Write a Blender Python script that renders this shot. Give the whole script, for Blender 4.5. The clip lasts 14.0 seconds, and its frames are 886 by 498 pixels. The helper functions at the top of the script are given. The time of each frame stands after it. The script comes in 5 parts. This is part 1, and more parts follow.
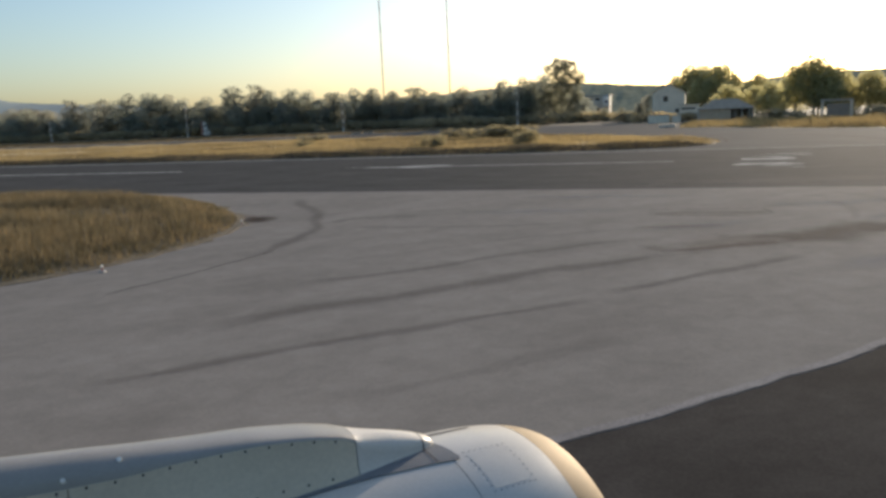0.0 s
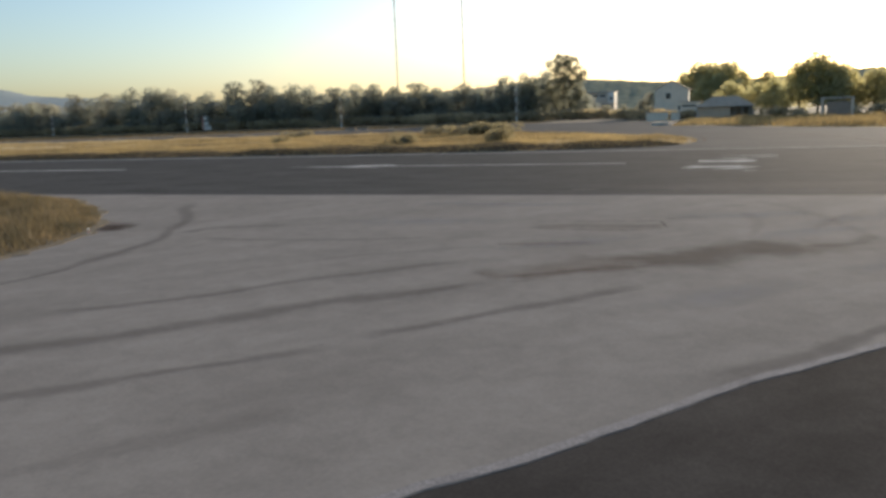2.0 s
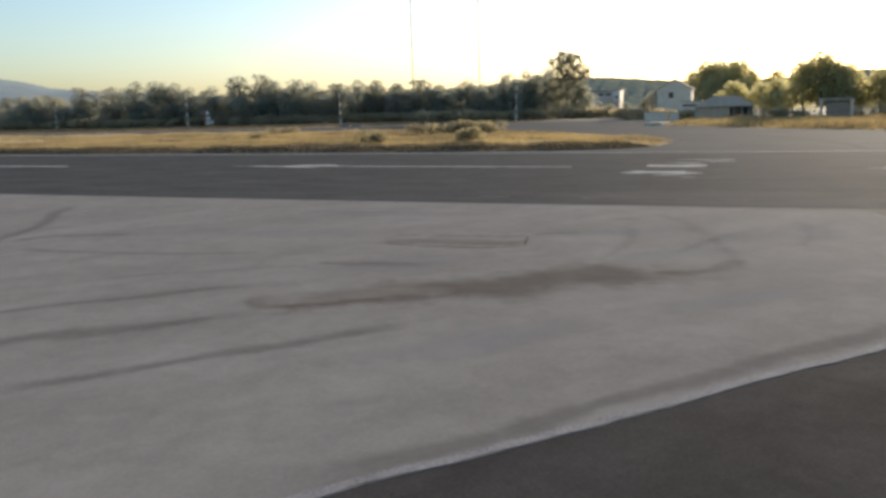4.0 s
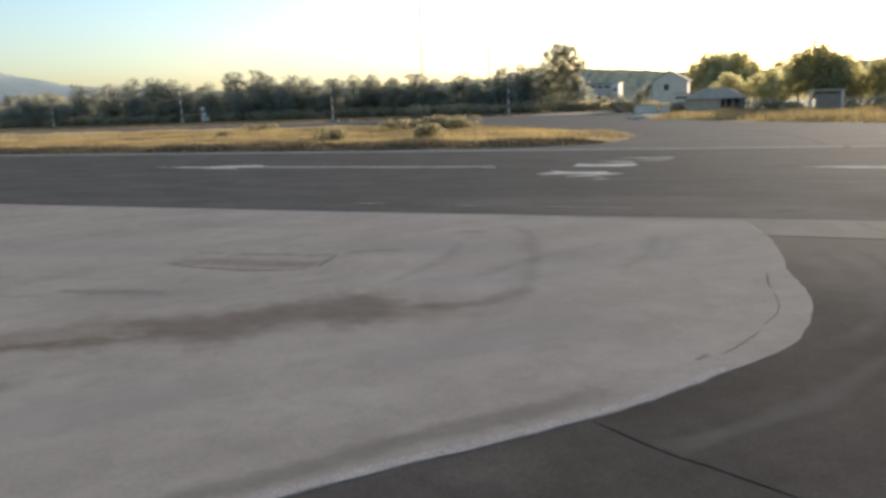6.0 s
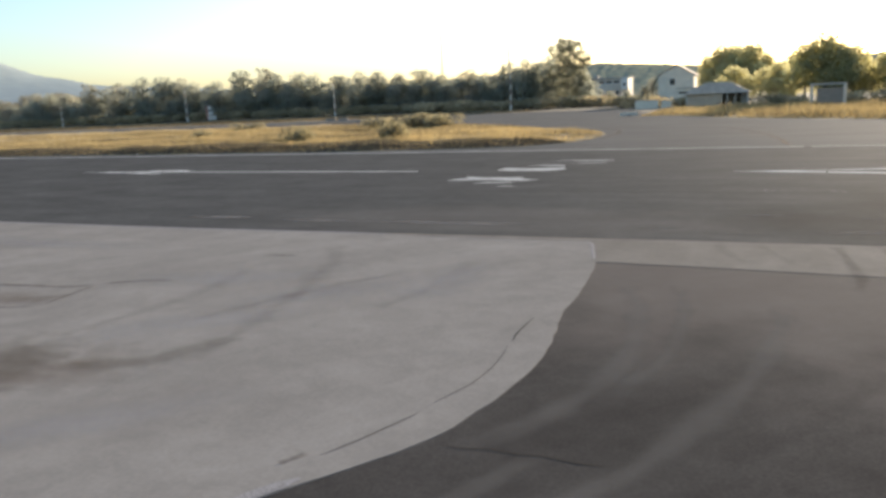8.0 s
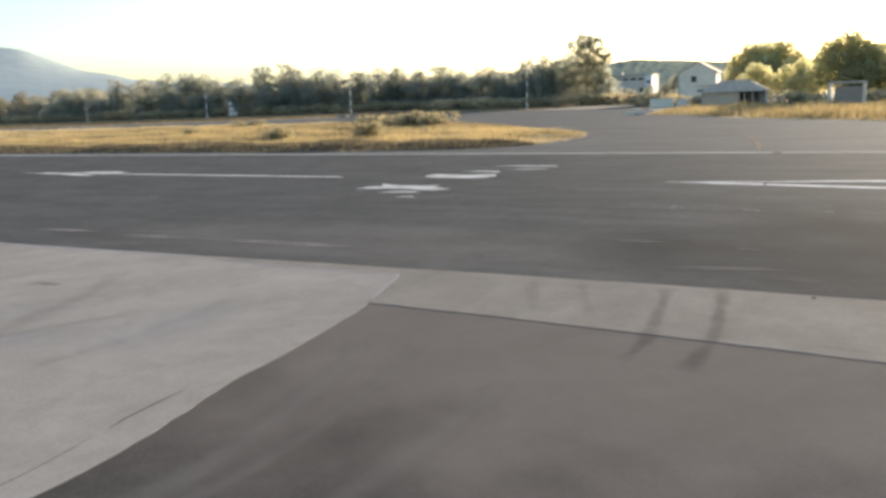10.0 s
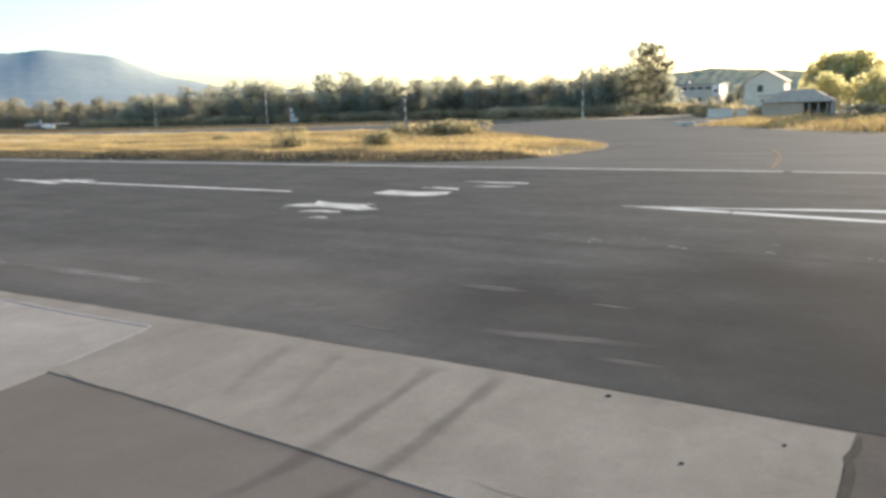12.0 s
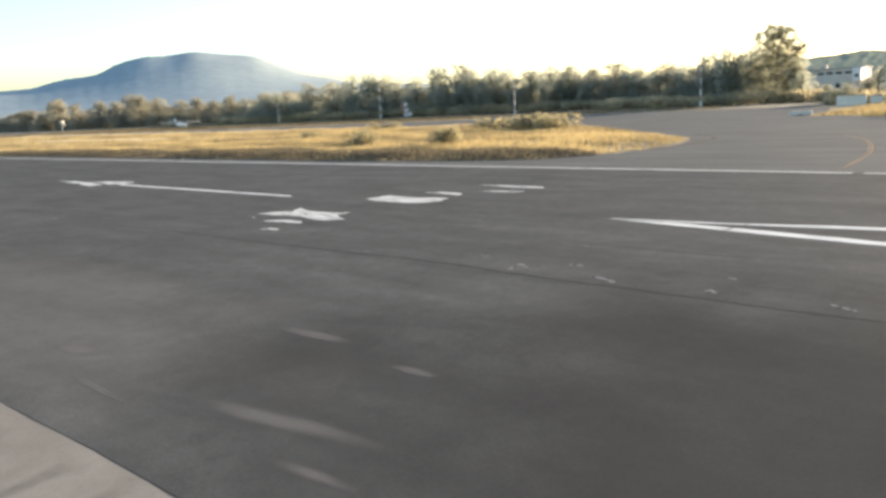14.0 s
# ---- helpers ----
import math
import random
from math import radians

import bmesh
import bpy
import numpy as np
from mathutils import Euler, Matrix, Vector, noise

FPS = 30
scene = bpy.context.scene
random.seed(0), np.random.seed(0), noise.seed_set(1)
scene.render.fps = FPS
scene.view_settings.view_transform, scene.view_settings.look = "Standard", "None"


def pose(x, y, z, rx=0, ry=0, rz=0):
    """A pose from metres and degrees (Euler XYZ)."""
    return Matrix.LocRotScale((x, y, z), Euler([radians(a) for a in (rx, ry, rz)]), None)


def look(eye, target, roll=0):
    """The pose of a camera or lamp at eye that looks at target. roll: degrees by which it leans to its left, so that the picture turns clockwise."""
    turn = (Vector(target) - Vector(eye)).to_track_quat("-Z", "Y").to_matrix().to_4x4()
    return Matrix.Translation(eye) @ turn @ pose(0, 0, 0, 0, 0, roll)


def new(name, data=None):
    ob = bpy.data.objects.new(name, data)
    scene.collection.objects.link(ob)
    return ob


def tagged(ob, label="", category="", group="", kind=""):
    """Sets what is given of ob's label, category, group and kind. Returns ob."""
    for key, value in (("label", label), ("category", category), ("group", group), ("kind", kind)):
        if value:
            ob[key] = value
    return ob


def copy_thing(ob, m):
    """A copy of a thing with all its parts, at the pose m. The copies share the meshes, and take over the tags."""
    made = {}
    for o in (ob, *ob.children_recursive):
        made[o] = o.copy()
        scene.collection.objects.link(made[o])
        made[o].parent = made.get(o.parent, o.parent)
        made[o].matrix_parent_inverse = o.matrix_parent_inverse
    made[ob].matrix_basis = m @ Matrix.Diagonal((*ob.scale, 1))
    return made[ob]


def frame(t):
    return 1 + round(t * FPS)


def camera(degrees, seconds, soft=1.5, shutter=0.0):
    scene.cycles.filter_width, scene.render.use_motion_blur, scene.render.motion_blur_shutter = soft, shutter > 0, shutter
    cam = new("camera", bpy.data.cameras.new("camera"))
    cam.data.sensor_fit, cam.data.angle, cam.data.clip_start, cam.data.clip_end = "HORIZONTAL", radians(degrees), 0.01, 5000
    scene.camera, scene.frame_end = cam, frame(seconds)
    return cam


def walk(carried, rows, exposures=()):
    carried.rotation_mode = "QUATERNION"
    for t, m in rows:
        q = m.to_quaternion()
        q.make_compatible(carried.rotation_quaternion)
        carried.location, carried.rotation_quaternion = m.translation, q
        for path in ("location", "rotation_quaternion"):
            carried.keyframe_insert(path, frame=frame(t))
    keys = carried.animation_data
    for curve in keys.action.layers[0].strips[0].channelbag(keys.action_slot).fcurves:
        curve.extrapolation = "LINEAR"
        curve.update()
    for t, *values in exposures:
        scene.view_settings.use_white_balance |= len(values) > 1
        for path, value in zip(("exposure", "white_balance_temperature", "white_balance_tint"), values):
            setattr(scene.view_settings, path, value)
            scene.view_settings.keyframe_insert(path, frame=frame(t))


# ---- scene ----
cam = camera(59.9, 14.0, soft=3.2)
PATH = [
    (0, (5.183, 0.255, 4.749), (4.546, 2.119, 4.404), -2.5),
    (0.5, (6.355, 1.656, 4.693), (5.709, 3.517, 4.347), -2.6),
    (1, (7.475, 3.123, 4.659), (6.819, 4.98, 4.313), -2.5),
    (1.5, (8.669, 4.569, 4.659), (8.0, 6.421, 4.31), -2.6),
    (2, (9.928, 5.975, 4.612), (9.251, 7.824, 4.258), -2.2),
    (2.5, (11.182, 7.297, 4.597), (10.488, 9.139, 4.241), -2.4),
    (3, (12.363, 8.56, 4.567), (11.662, 10.398, 4.21), -2.0),
    (5.5, (18.362, 15.147, 4.556), (17.628, 16.97, 4.185), -1.8),
    (6, (19.765, 16.556, 4.6), (19.016, 18.373, 4.224), -2.1),
    (6.5, (21.058, 17.904, 4.619), (20.298, 19.715, 4.24), -2.1),
    (7, (22.292, 19.336, 4.628), (21.518, 21.14, 4.246), -2.2),
    (7.5, (23.469, 20.916, 4.583), (22.682, 22.715, 4.201), -2.4),
    (8, (24.808, 22.436, 4.595), (24.002, 24.226, 4.212), -2.6),
    (10.5, (30.366, 30.244, 4.556), (29.441, 31.974, 4.165), -2.6),
    (11, (31.234, 32.031, 4.458), (30.268, 33.739, 4.069), -2.6),
    (11.5, (31.986, 33.917, 4.387), (30.998, 35.618, 4.029), -1.0),
    (12, (33.083, 35.695, 4.396), (32.032, 37.357, 4.033), -1.9),
    (12.5, (34.066, 37.246, 4.471), (32.957, 38.869, 4.101), -2.3),
    (13, (34.748, 38.986, 4.424), (33.568, 40.558, 4.054), -3.0),
    (13.5, (35.36, 40.729, 4.369), (34.112, 42.249, 4.003), -2.9),
    (14, (36.156, 42.557, 4.382), (34.842, 44.018, 4.014), -3.0),
]
walk(cam, [(t, look(eye, target, roll)) for t, eye, target, roll in PATH],
     exposures=[(0, 0.36, 6050, 10), (3, 0.56, 6050, 10), (6.5, 0.89, 6100, 10), (8, 1.10, 6100, 10), (10.5, 1.49, 6200, 9), (12.5, 1.65, 6300, 9), (14, 1.74, 6400, 9)])

# ---- world, sun ----
SUN_AZ, SUN_EL = 76.0, 11.0
world = bpy.data.worlds.new("world")
scene.world = world
world.use_nodes = True
wn = world.node_tree.nodes
sky = wn.new("ShaderNodeTexSky")
sky.sky_type = "NISHITA"
sky.sun_disc = False
sky.sun_elevation, sky.sun_rotation = radians(SUN_EL), radians(90 - SUN_AZ)
sky.air_density, sky.dust_density, sky.ozone_density = 1.0, 1.6, 2.0
world.node_tree.links.new(sky.outputs[0], wn["Background"].inputs[0])
wn["Background"].inputs[1].default_value = 0.14
sun = new("sun", bpy.data.lights.new("sun", "SUN"))
sun.data.energy, sun.data.angle, sun.data.color = 4.6, radians(0.6), (1.0, 0.82, 0.60)
SUN_WAY = Vector((math.cos(radians(SUN_AZ)) * math.cos(radians(SUN_EL)),
                  math.sin(radians(SUN_AZ)) * math.cos(radians(SUN_EL)), math.sin(radians(SUN_EL))))
sun.matrix_world = look(SUN_WAY * 100, (0, 0, 0))


# ---- materials ----
def surface(name, a, b, size=2.0, fine=0.05, rough=0.85, bump=0.3, stretch=(1, 1, 1), turn=0.0, metal=0.0, spec=0.3,
            vary=0.0, local=False, lo=0.35, hi=0.65, through_light=0.0, grit=0.25, glow_tint=(1.45, 1.38, 1.05), mottle=None):
    """Two colours mixed by a coarse and a fine noise, of the sizes given in metres, with relief from the fine one."""
    m = bpy.data.materials.new(name)
    m.use_nodes = True
    t = m.node_tree
    n, l = t.nodes, t.links
    bsdf = n["Principled BSDF"]
    if local:
        at = n.new("ShaderNodeTexCoord").outputs["Object"]
    else:
        at = n.new("ShaderNodeNewGeometry").outputs["Position"]
    mp = n.new("ShaderNodeMapping")
    mp.inputs["Rotation"].default_value = (0, 0, radians(turn))
    mp.vector_type = "TEXTURE"
    mp.inputs["Scale"].default_value = stretch
    l.new(at, mp.inputs["Vector"])
    big = n.new("ShaderNodeTexNoise")
    big.inputs["Scale"].default_value, big.inputs["Detail"].default_value = 1 / size, 6
    big.inputs["Roughness"].default_value = 0.6
    l.new(mp.outputs[0], big.inputs["Vector"])
    small = n.new("ShaderNodeTexNoise")
    small.inputs["Scale"].default_value, small.inputs["Detail"].default_value = 1 / fine, 4
    l.new(at, small.inputs["Vector"])
    ramp = n.new("ShaderNodeMapRange")
    ramp.inputs["From Min"].default_value, ramp.inputs["From Max"].default_value = lo, hi
    l.new(big.outputs[0], ramp.inputs[0])
    mix = n.new("ShaderNodeMix")
    mix.data_type = "RGBA"
    mix.inputs[6].default_value, mix.inputs[7].default_value = (*a, 1), (*b, 1)
    l.new(ramp.outputs[0], mix.inputs[0])
    val = n.new("ShaderNodeMapRange")
    val.inputs["To Min"].default_value, val.inputs["To Max"].default_value = 1 - grit, 1 + grit
    val.inputs["From Min"].default_value, val.inputs["From Max"].default_value = 0.3, 0.7
    l.new(small.outputs[0], val.inputs[0])
    tint = n.new("ShaderNodeVectorMath")
    tint.operation = "SCALE"
    l.new(mix.outputs[2], tint.inputs[0])
    l.new(val.outputs[0], tint.inputs["Scale"])
    colour = tint.outputs[0]
    for cell, amount in mottle or ():  # uneven blotches of the sizes given
        spot = n.new("ShaderNodeTexNoise")
        spot.inputs["Scale"].default_value, spot.inputs["Detail"].default_value = 1 / cell, 5
        spot.inputs["Roughness"].default_value, spot.inputs["Distortion"].default_value = 0.62, 0.6
        l.new(at, spot.inputs["Vector"])
        gain = n.new("ShaderNodeMapRange")
        gain.inputs["From Min"].default_value, gain.inputs["From Max"].default_value = 0.3, 0.7
        gain.inputs["To Min"].default_value, gain.inputs["To Max"].default_value = 1 - amount, 1 + amount
        l.new(spot.outputs[0], gain.inputs[0])
        more = n.new("ShaderNodeVectorMath")
        more.operation = "SCALE"
        l.new(colour, more.inputs[0])
        l.new(gain.outputs[0], more.inputs["Scale"])
        colour = more.outputs[0]
    if vary:
        info = n.new("ShaderNodeObjectInfo")
        geo = n.new("ShaderNodeNewGeometry")
        add = n.new("ShaderNodeMath")
        l.new(info.outputs["Random"], add.inputs[0])
        l.new(geo.outputs["Random Per Island"], add.inputs[1])
        spread = n.new("ShaderNodeMapRange")
        spread.inputs["From Max"].default_value = 2.0
        spread.inputs["To Min"].default_value, spread.inputs["To Max"].default_value = 1 - vary, 1 + vary
        l.new(add.outputs[0], spread.inputs[0])
        again = n.new("ShaderNodeVectorMath")
        again.operation = "SCALE"
        l.new(colour, again.inputs[0])
        l.new(spread.outputs[0], again.inputs["Scale"])
        colour = again.outputs[0]
    l.new(colour, bsdf.inputs["Base Color"])
    bsdf.inputs["Roughness"].default_value, bsdf.inputs["Metallic"].default_value = rough, metal
    bsdf.inputs["Specular IOR Level"].default_value = spec
    if bump:
        bp = n.new("ShaderNodeBump")
        bp.inputs["Strength"].default_value, bp.inputs["Distance"].default_value = bump, fine * 0.4
        l.new(small.outputs[0], bp.inputs["Height"])
        l.new(bp.outputs[0], bsdf.inputs["Normal"])
    if through_light:
        leaf = n.new("ShaderNodeBsdfTranslucent")
        glow = n.new("ShaderNodeVectorMath")
        glow.operation = "MULTIPLY"
        glow.inputs[1].default_value = glow_tint
        l.new(colour, glow.inputs[0])
        l.new(glow.outputs[0], leaf.inputs["Color"])
        both = n.new("ShaderNodeMixShader")
        both.inputs[0].default_value = through_light
        l.new(bsdf.outputs[0], both.inputs[1])
        l.new(leaf.outputs[0], both.inputs[2])
        l.new(both.outputs[0], n["Material Output"].inputs["Surface"])
    return m


def worn(name, colour, cover=0.6, size=0.5, rough=0.8, soft=0.15, edge=0.0, stretch=(1, 1, 1), strength=1.0, band=False):
    """Paint or stain that lets the ground show through where it has worn off; edge fades it towards the rim of a unit disc."""
    m = surface(name, colour, [c * 0.8 for c in colour], size=1.5, fine=0.06, rough=max(rough, 0.93), bump=0.0, spec=0.007, grit=0.03)
    t = m.node_tree
    n, l = t.nodes, t.links
    co = n.new("ShaderNodeTexCoord")
    at = n.new("ShaderNodeNewGeometry").outputs["Position"]
    mp = n.new("ShaderNodeMapping")
    mp.vector_type = "TEXTURE"
    mp.inputs["Scale"].default_value = stretch
    l.new(at, mp.inputs["Vector"])
    noise_1 = n.new("ShaderNodeTexNoise")
    noise_1.inputs["Scale"].default_value, noise_1.inputs["Detail"].default_value = 1 / size, 8
    noise_1.inputs["Roughness"].default_value = 0.65
    l.new(mp.outputs[0], noise_1.inputs["Vector"])
    height = noise_1.outputs[0]
    if edge:
        if band:
            far = n.new("ShaderNodeAttribute")
            far.attribute_name = "edge"
            away = far.outputs["Fac"]
        else:
            far = n.new("ShaderNodeVectorMath")
            far.operation = "LENGTH"
            l.new(co.outputs["Object"], far.inputs[0])
            away = far.outputs["Value"]
        fall = n.new("ShaderNodeMapRange")
        fall.inputs["From Min"].default_value, fall.inputs["From Max"].default_value = 0.0, 1.0
        fall.inputs["To Min"].default_value, fall.inputs["To Max"].default_value = edge, -edge
        l.new(away, fall.inputs[0])
        add = n.new("ShaderNodeMath")
        l.new(height, add.inputs[0])
        l.new(fall.outputs[0], add.inputs[1])
        height = add.outputs[0]
    mask = n.new("ShaderNodeMapRange")
    mask.interpolation_type = "SMOOTHSTEP"
    mask.inputs["From Min"].default_value, mask.inputs["From Max"].default_value = 1 - cover - soft, 1 - cover + soft
    mask.inputs["To Max"].default_value = strength
    l.new(height, mask.inputs[0])
    clear = n.new("ShaderNodeBsdfTransparent")
    both = n.new("ShaderNodeMixShader")
    l.new(mask.outputs[0], both.inputs[0])
    l.new(clear.outputs[0], both.inputs[1])
    l.new(n["Principled BSDF"].outputs[0], both.inputs[2])
    l.new(both.outputs[0], n["Material Output"].inputs["Surface"])
    return m


def tinted(m, colour, x, y, a, b, strength, size=2.5, rim=(1.6, 0.85)):
    """A wide area of another colour round (x, y), of half-lengths a and b, worked into a ground material with an
    uneven, soft rim.
    """
    n, l = m.node_tree.nodes, m.node_tree.links
    bare = n["Principled BSDF"].inputs["Base Color"].links[0].from_socket
    at = n.new("ShaderNodeNewGeometry").outputs["Position"]
    off, fit = n.new("ShaderNodeVectorMath"), n.new("ShaderNodeVectorMath")
    off.operation, fit.operation = "SUBTRACT", "MULTIPLY"
    off.inputs[1].default_value, fit.inputs[1].default_value = (x, y, 0), (1 / a, 1 / b, 0)
    l.new(at, off.inputs[0])
    l.new(off.outputs[0], fit.inputs[0])
    far = n.new("ShaderNodeVectorMath")
    far.operation = "LENGTH"
    l.new(fit.outputs[0], far.inputs[0])
    blotch = n.new("ShaderNodeTexNoise")
    blotch.inputs["Scale"].default_value, blotch.inputs["Detail"].default_value = 1 / size, 5
    l.new(at, blotch.inputs["Vector"])
    add = n.new("ShaderNodeMath")
    l.new(far.outputs["Value"], add.inputs[0])
    l.new(blotch.outputs[0], add.inputs[1])
    mask = n.new("ShaderNodeMapRange")
    mask.interpolation_type = "SMOOTHSTEP"
    mask.inputs["From Min"].default_value, mask.inputs["From Max"].default_value = rim
    mask.inputs["To Max"].default_value = strength
    l.new(add.outputs[0], mask.inputs[0])
    mix = n.new("ShaderNodeMix")
    mix.data_type = "RGBA"
    mix.inputs[7].default_value = (*colour, 1)
    l.new(mask.outputs[0], mix.inputs[0])
    l.new(bare, mix.inputs[6])
    l.new(mix.outputs[2], n["Principled BSDF"].inputs["Base Color"])


HEAD = 50.0  # the taxi line's heading
M_SOIL = surface("dry_soil", (0.189, 0.142, 0.083), (0.124, 0.100, 0.061), size=6, fine=0.15, bump=0.6, vary=0)
M_RUNWAY = surface("runway_asphalt", (0.070, 0.067, 0.063), (0.104, 0.100, 0.093), size=1.8, fine=0.05, rough=0.95, bump=0.06, spec=0.007, grit=0.14, stretch=(4, 1, 1), lo=0.25, hi=0.75, mottle=((3.5, 0.12), (0.5, 0.10)))
M_TAXI = surface("taxiway_asphalt", (0.053, 0.047, 0.042), (0.080, 0.072, 0.064), size=1.4, fine=0.05, rough=0.95, bump=0.06, spec=0.007, grit=0.14, stretch=(3, 1, 1), turn=HEAD, lo=0.25, hi=0.75, mottle=((2.6, 0.14), (0.45, 0.10)))
tinted(M_RUNWAY, (0.20, 0.172, 0.148), 15, 49.4, 13, 4.5, 0.2)  # paler and browner along the near edge
tinted(M_RUNWAY, (0.034, 0.032, 0.030), 45, 51.5, 24, 16, 0.72, 6.0, (1.55, 0.98))  # darker lane
tinted(M_TAXI, (0.262, 0.222, 0.19), 26, 41.6, 12, 7.5, 0.37)  # paler and browner before the shoulder strip
M_FARTAR = surface("far_tarmac", (0.109, 0.103, 0.094), (0.144, 0.137, 0.126), size=3, fine=0.08, rough=0.95, bump=0.06, spec=0.007, stretch=(4, 1, 1))
M_APRON = surface("pale_concrete", (0.225, 0.202, 0.177), (0.294, 0.266, 0.235), size=2.4, fine=0.07, rough=0.95, bump=0.06, spec=0.007, grit=0.06, stretch=(2.6, 1, 1), turn=HEAD, lo=0.25, hi=0.75, mottle=((5.0, 0.07), (0.7, 0.08)))
M_STRIP = surface("shoulder_concrete", (0.189, 0.166, 0.140), (0.238, 0.212, 0.180), size=1.3, fine=0.05, rough=0.95, bump=0.06, spec=0.007, grit=0.06, stretch=(1, 2.5, 1), lo=0.3, hi=0.7, mottle=((2.0, 0.08), (0.4, 0.06)))
M_RIM = surface("bleached_edge", (0.301, 0.277, 0.262), (0.254, 0.232, 0.221), size=0.6, fine=0.04, rough=0.95, spec=0.02)
M_CRACK = surface("crack_tar", (0.042, 0.038, 0.034), (0.06, 0.054, 0.048), size=0.6, fine=0.03, rough=0.95, spec=0.02)
M_PAINT = worn("worn_white_paint", (0.62, 0.60, 0.56), cover=0.55, size=0.45, soft=0.10, stretch=(4, 1, 1))
M_FAINT = worn("faded_white_paint", (0.225, 0.205, 0.187), cover=0.54, size=0.4, soft=0.35, stretch=(4, 1, 1), edge=0.4, strength=0.48)
M_SMEAR = worn("pale_edge_stripe", (0.27, 0.245, 0.225), cover=0.6, size=0.4, soft=0.35, stretch=(4, 1, 1), edge=0.4, strength=0.65)
M_DASH = worn("worn_dash_paint", (0.62, 0.60, 0.56), cover=0.68, size=0.45, soft=0.12, stretch=(4, 1, 1))
M_REMNANT = worn("flaked_white_paint", (0.56, 0.54, 0.50), cover=0.58, size=0.16, soft=0.09, stretch=(7, 1, 1))
M_LINE = worn("edge_line_paint", (0.52, 0.50, 0.46), cover=0.7, size=0.8, soft=0.15, stretch=(5, 1, 1))
M_FLECK = worn("old_paint_fleck", (0.215, 0.207, 0.195), cover=0.56, size=0.2, soft=0.15)
M_YELLOW = worn("worn_yellow_paint", (0.40, 0.285, 0.19), cover=0.62, size=0.5, soft=0.2, strength=0.52)
M_TYRE = worn("tyre_rubber_mark", (0.095, 0.081, 0.073), cover=0.44, size=0.7, soft=0.40, edge=0.42, strength=0.27, band=True)
M_TRACE = worn("faint_tyre_trace", (0.095, 0.081, 0.073), cover=0.44, size=0.7, soft=0.42, edge=0.42, strength=0.13, band=True)
M_SCUFF = worn("pale_scuff", (0.236, 0.215, 0.191), cover=0.52, size=0.8, soft=0.45, edge=0.4, strength=0.32, band=True)
M_DUST = worn("pale_dust", (0.425, 0.395, 0.378), cover=0.42, size=1.4, soft=0.4, edge=0.45, rough=0.95, strength=0.35)
M_SPILL = worn("reddish_soil", (0.075, 0.052, 0.040), cover=0.5, size=0.7, soft=0.3, edge=0.45, rough=0.95, strength=0.6)
M_STAIN = worn("brown_stain", (0.19, 0.136, 0.098), cover=0.45, size=0.45, soft=0.30, edge=0.40, stretch=(1.5, 1, 1), strength=0.27, band=True)
M_OLD_STAIN = worn("old_olive_stain", (0.165, 0.138, 0.105), cover=0.46, size=0.35, soft=0.30, edge=0.40, stretch=(1.5, 1, 1), strength=0.24, band=True)
M_SCAR = worn("dark_patch_rim", (0.10, 0.076, 0.064), cover=0.46, size=0.35, soft=0.35, edge=0.36, strength=0.5, band=True)
M_GRASS_NEAR = surface("olive_dry_grass", (0.271, 0.210, 0.118), (0.104, 0.094, 0.057), size=2.6, fine=0.3, rough=0.7, bump=0, vary=0.35, through_light=0.4, glow_tint=(1.0, 0.92, 0.8))
M_SHADE_GRASS = surface("shade_brown_grass", (0.159, 0.127, 0.088), (0.100, 0.083, 0.059), size=3.0, fine=0.4, rough=0.8, bump=0, vary=0.35, through_light=0.25, glow_tint=(1, 1, 1))
M_GRASS_FAR = surface("golden_dry_grass", (0.510, 0.392, 0.196), (0.165, 0.131, 0.078), size=6.0, fine=0.6, stretch=(3.5, 1, 1), lo=0.42, hi=0.62, rough=0.7, bump=0, vary=0.16, through_light=0.4, glow_tint=(1.0, 0.94, 0.78))
# Tree and undergrowth leaves are coloured too pale, imitating haze and glare.
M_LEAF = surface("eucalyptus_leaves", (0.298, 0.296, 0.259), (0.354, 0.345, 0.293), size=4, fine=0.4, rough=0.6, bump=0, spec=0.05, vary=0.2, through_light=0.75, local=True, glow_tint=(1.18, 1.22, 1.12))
M_LEAF_TALL = surface("tall_eucalyptus_leaves", (0.235, 0.23, 0.185), (0.285, 0.27, 0.21), size=4, fine=0.4, rough=0.6, bump=0, spec=0.05, vary=0.2, through_light=0.75, local=True, glow_tint=(1.18, 1.2, 1.05))
M_LEAF_WARM = surface("olive_brown_leaves", (0.305, 0.294, 0.25), (0.36, 0.338, 0.28), size=4, fine=0.4, rough=0.6, bump=0, spec=0.05, vary=0.2, through_light=0.75, local=True, glow_tint=(1.18, 1.2, 1.1))
M_LEAF_DARK = surface("dark_grey_leaves", (0.218, 0.214, 0.198), (0.258, 0.246, 0.222), size=4, fine=0.4, rough=0.7, bump=0, spec=0.05, vary=0.2, through_light=0.6, local=True)
M_STRAW = surface("bleached_straw", (0.708, 0.625, 0.484), (0.543, 0.460, 0.330), size=3.0, fine=0.5, stretch=(4, 1, 1), rough=0.75, bump=0, vary=0.25, through_light=0.4, glow_tint=(1, 0.97, 0.9))
M_PINE = surface("pine_needles", (0.43, 0.41, 0.28), (0.50, 0.465, 0.31), size=4, fine=0.4, rough=0.6, bump=0, spec=0.05, vary=0.2, through_light=0.85, local=True, glow_tint=(1.3, 1.27, 0.98))
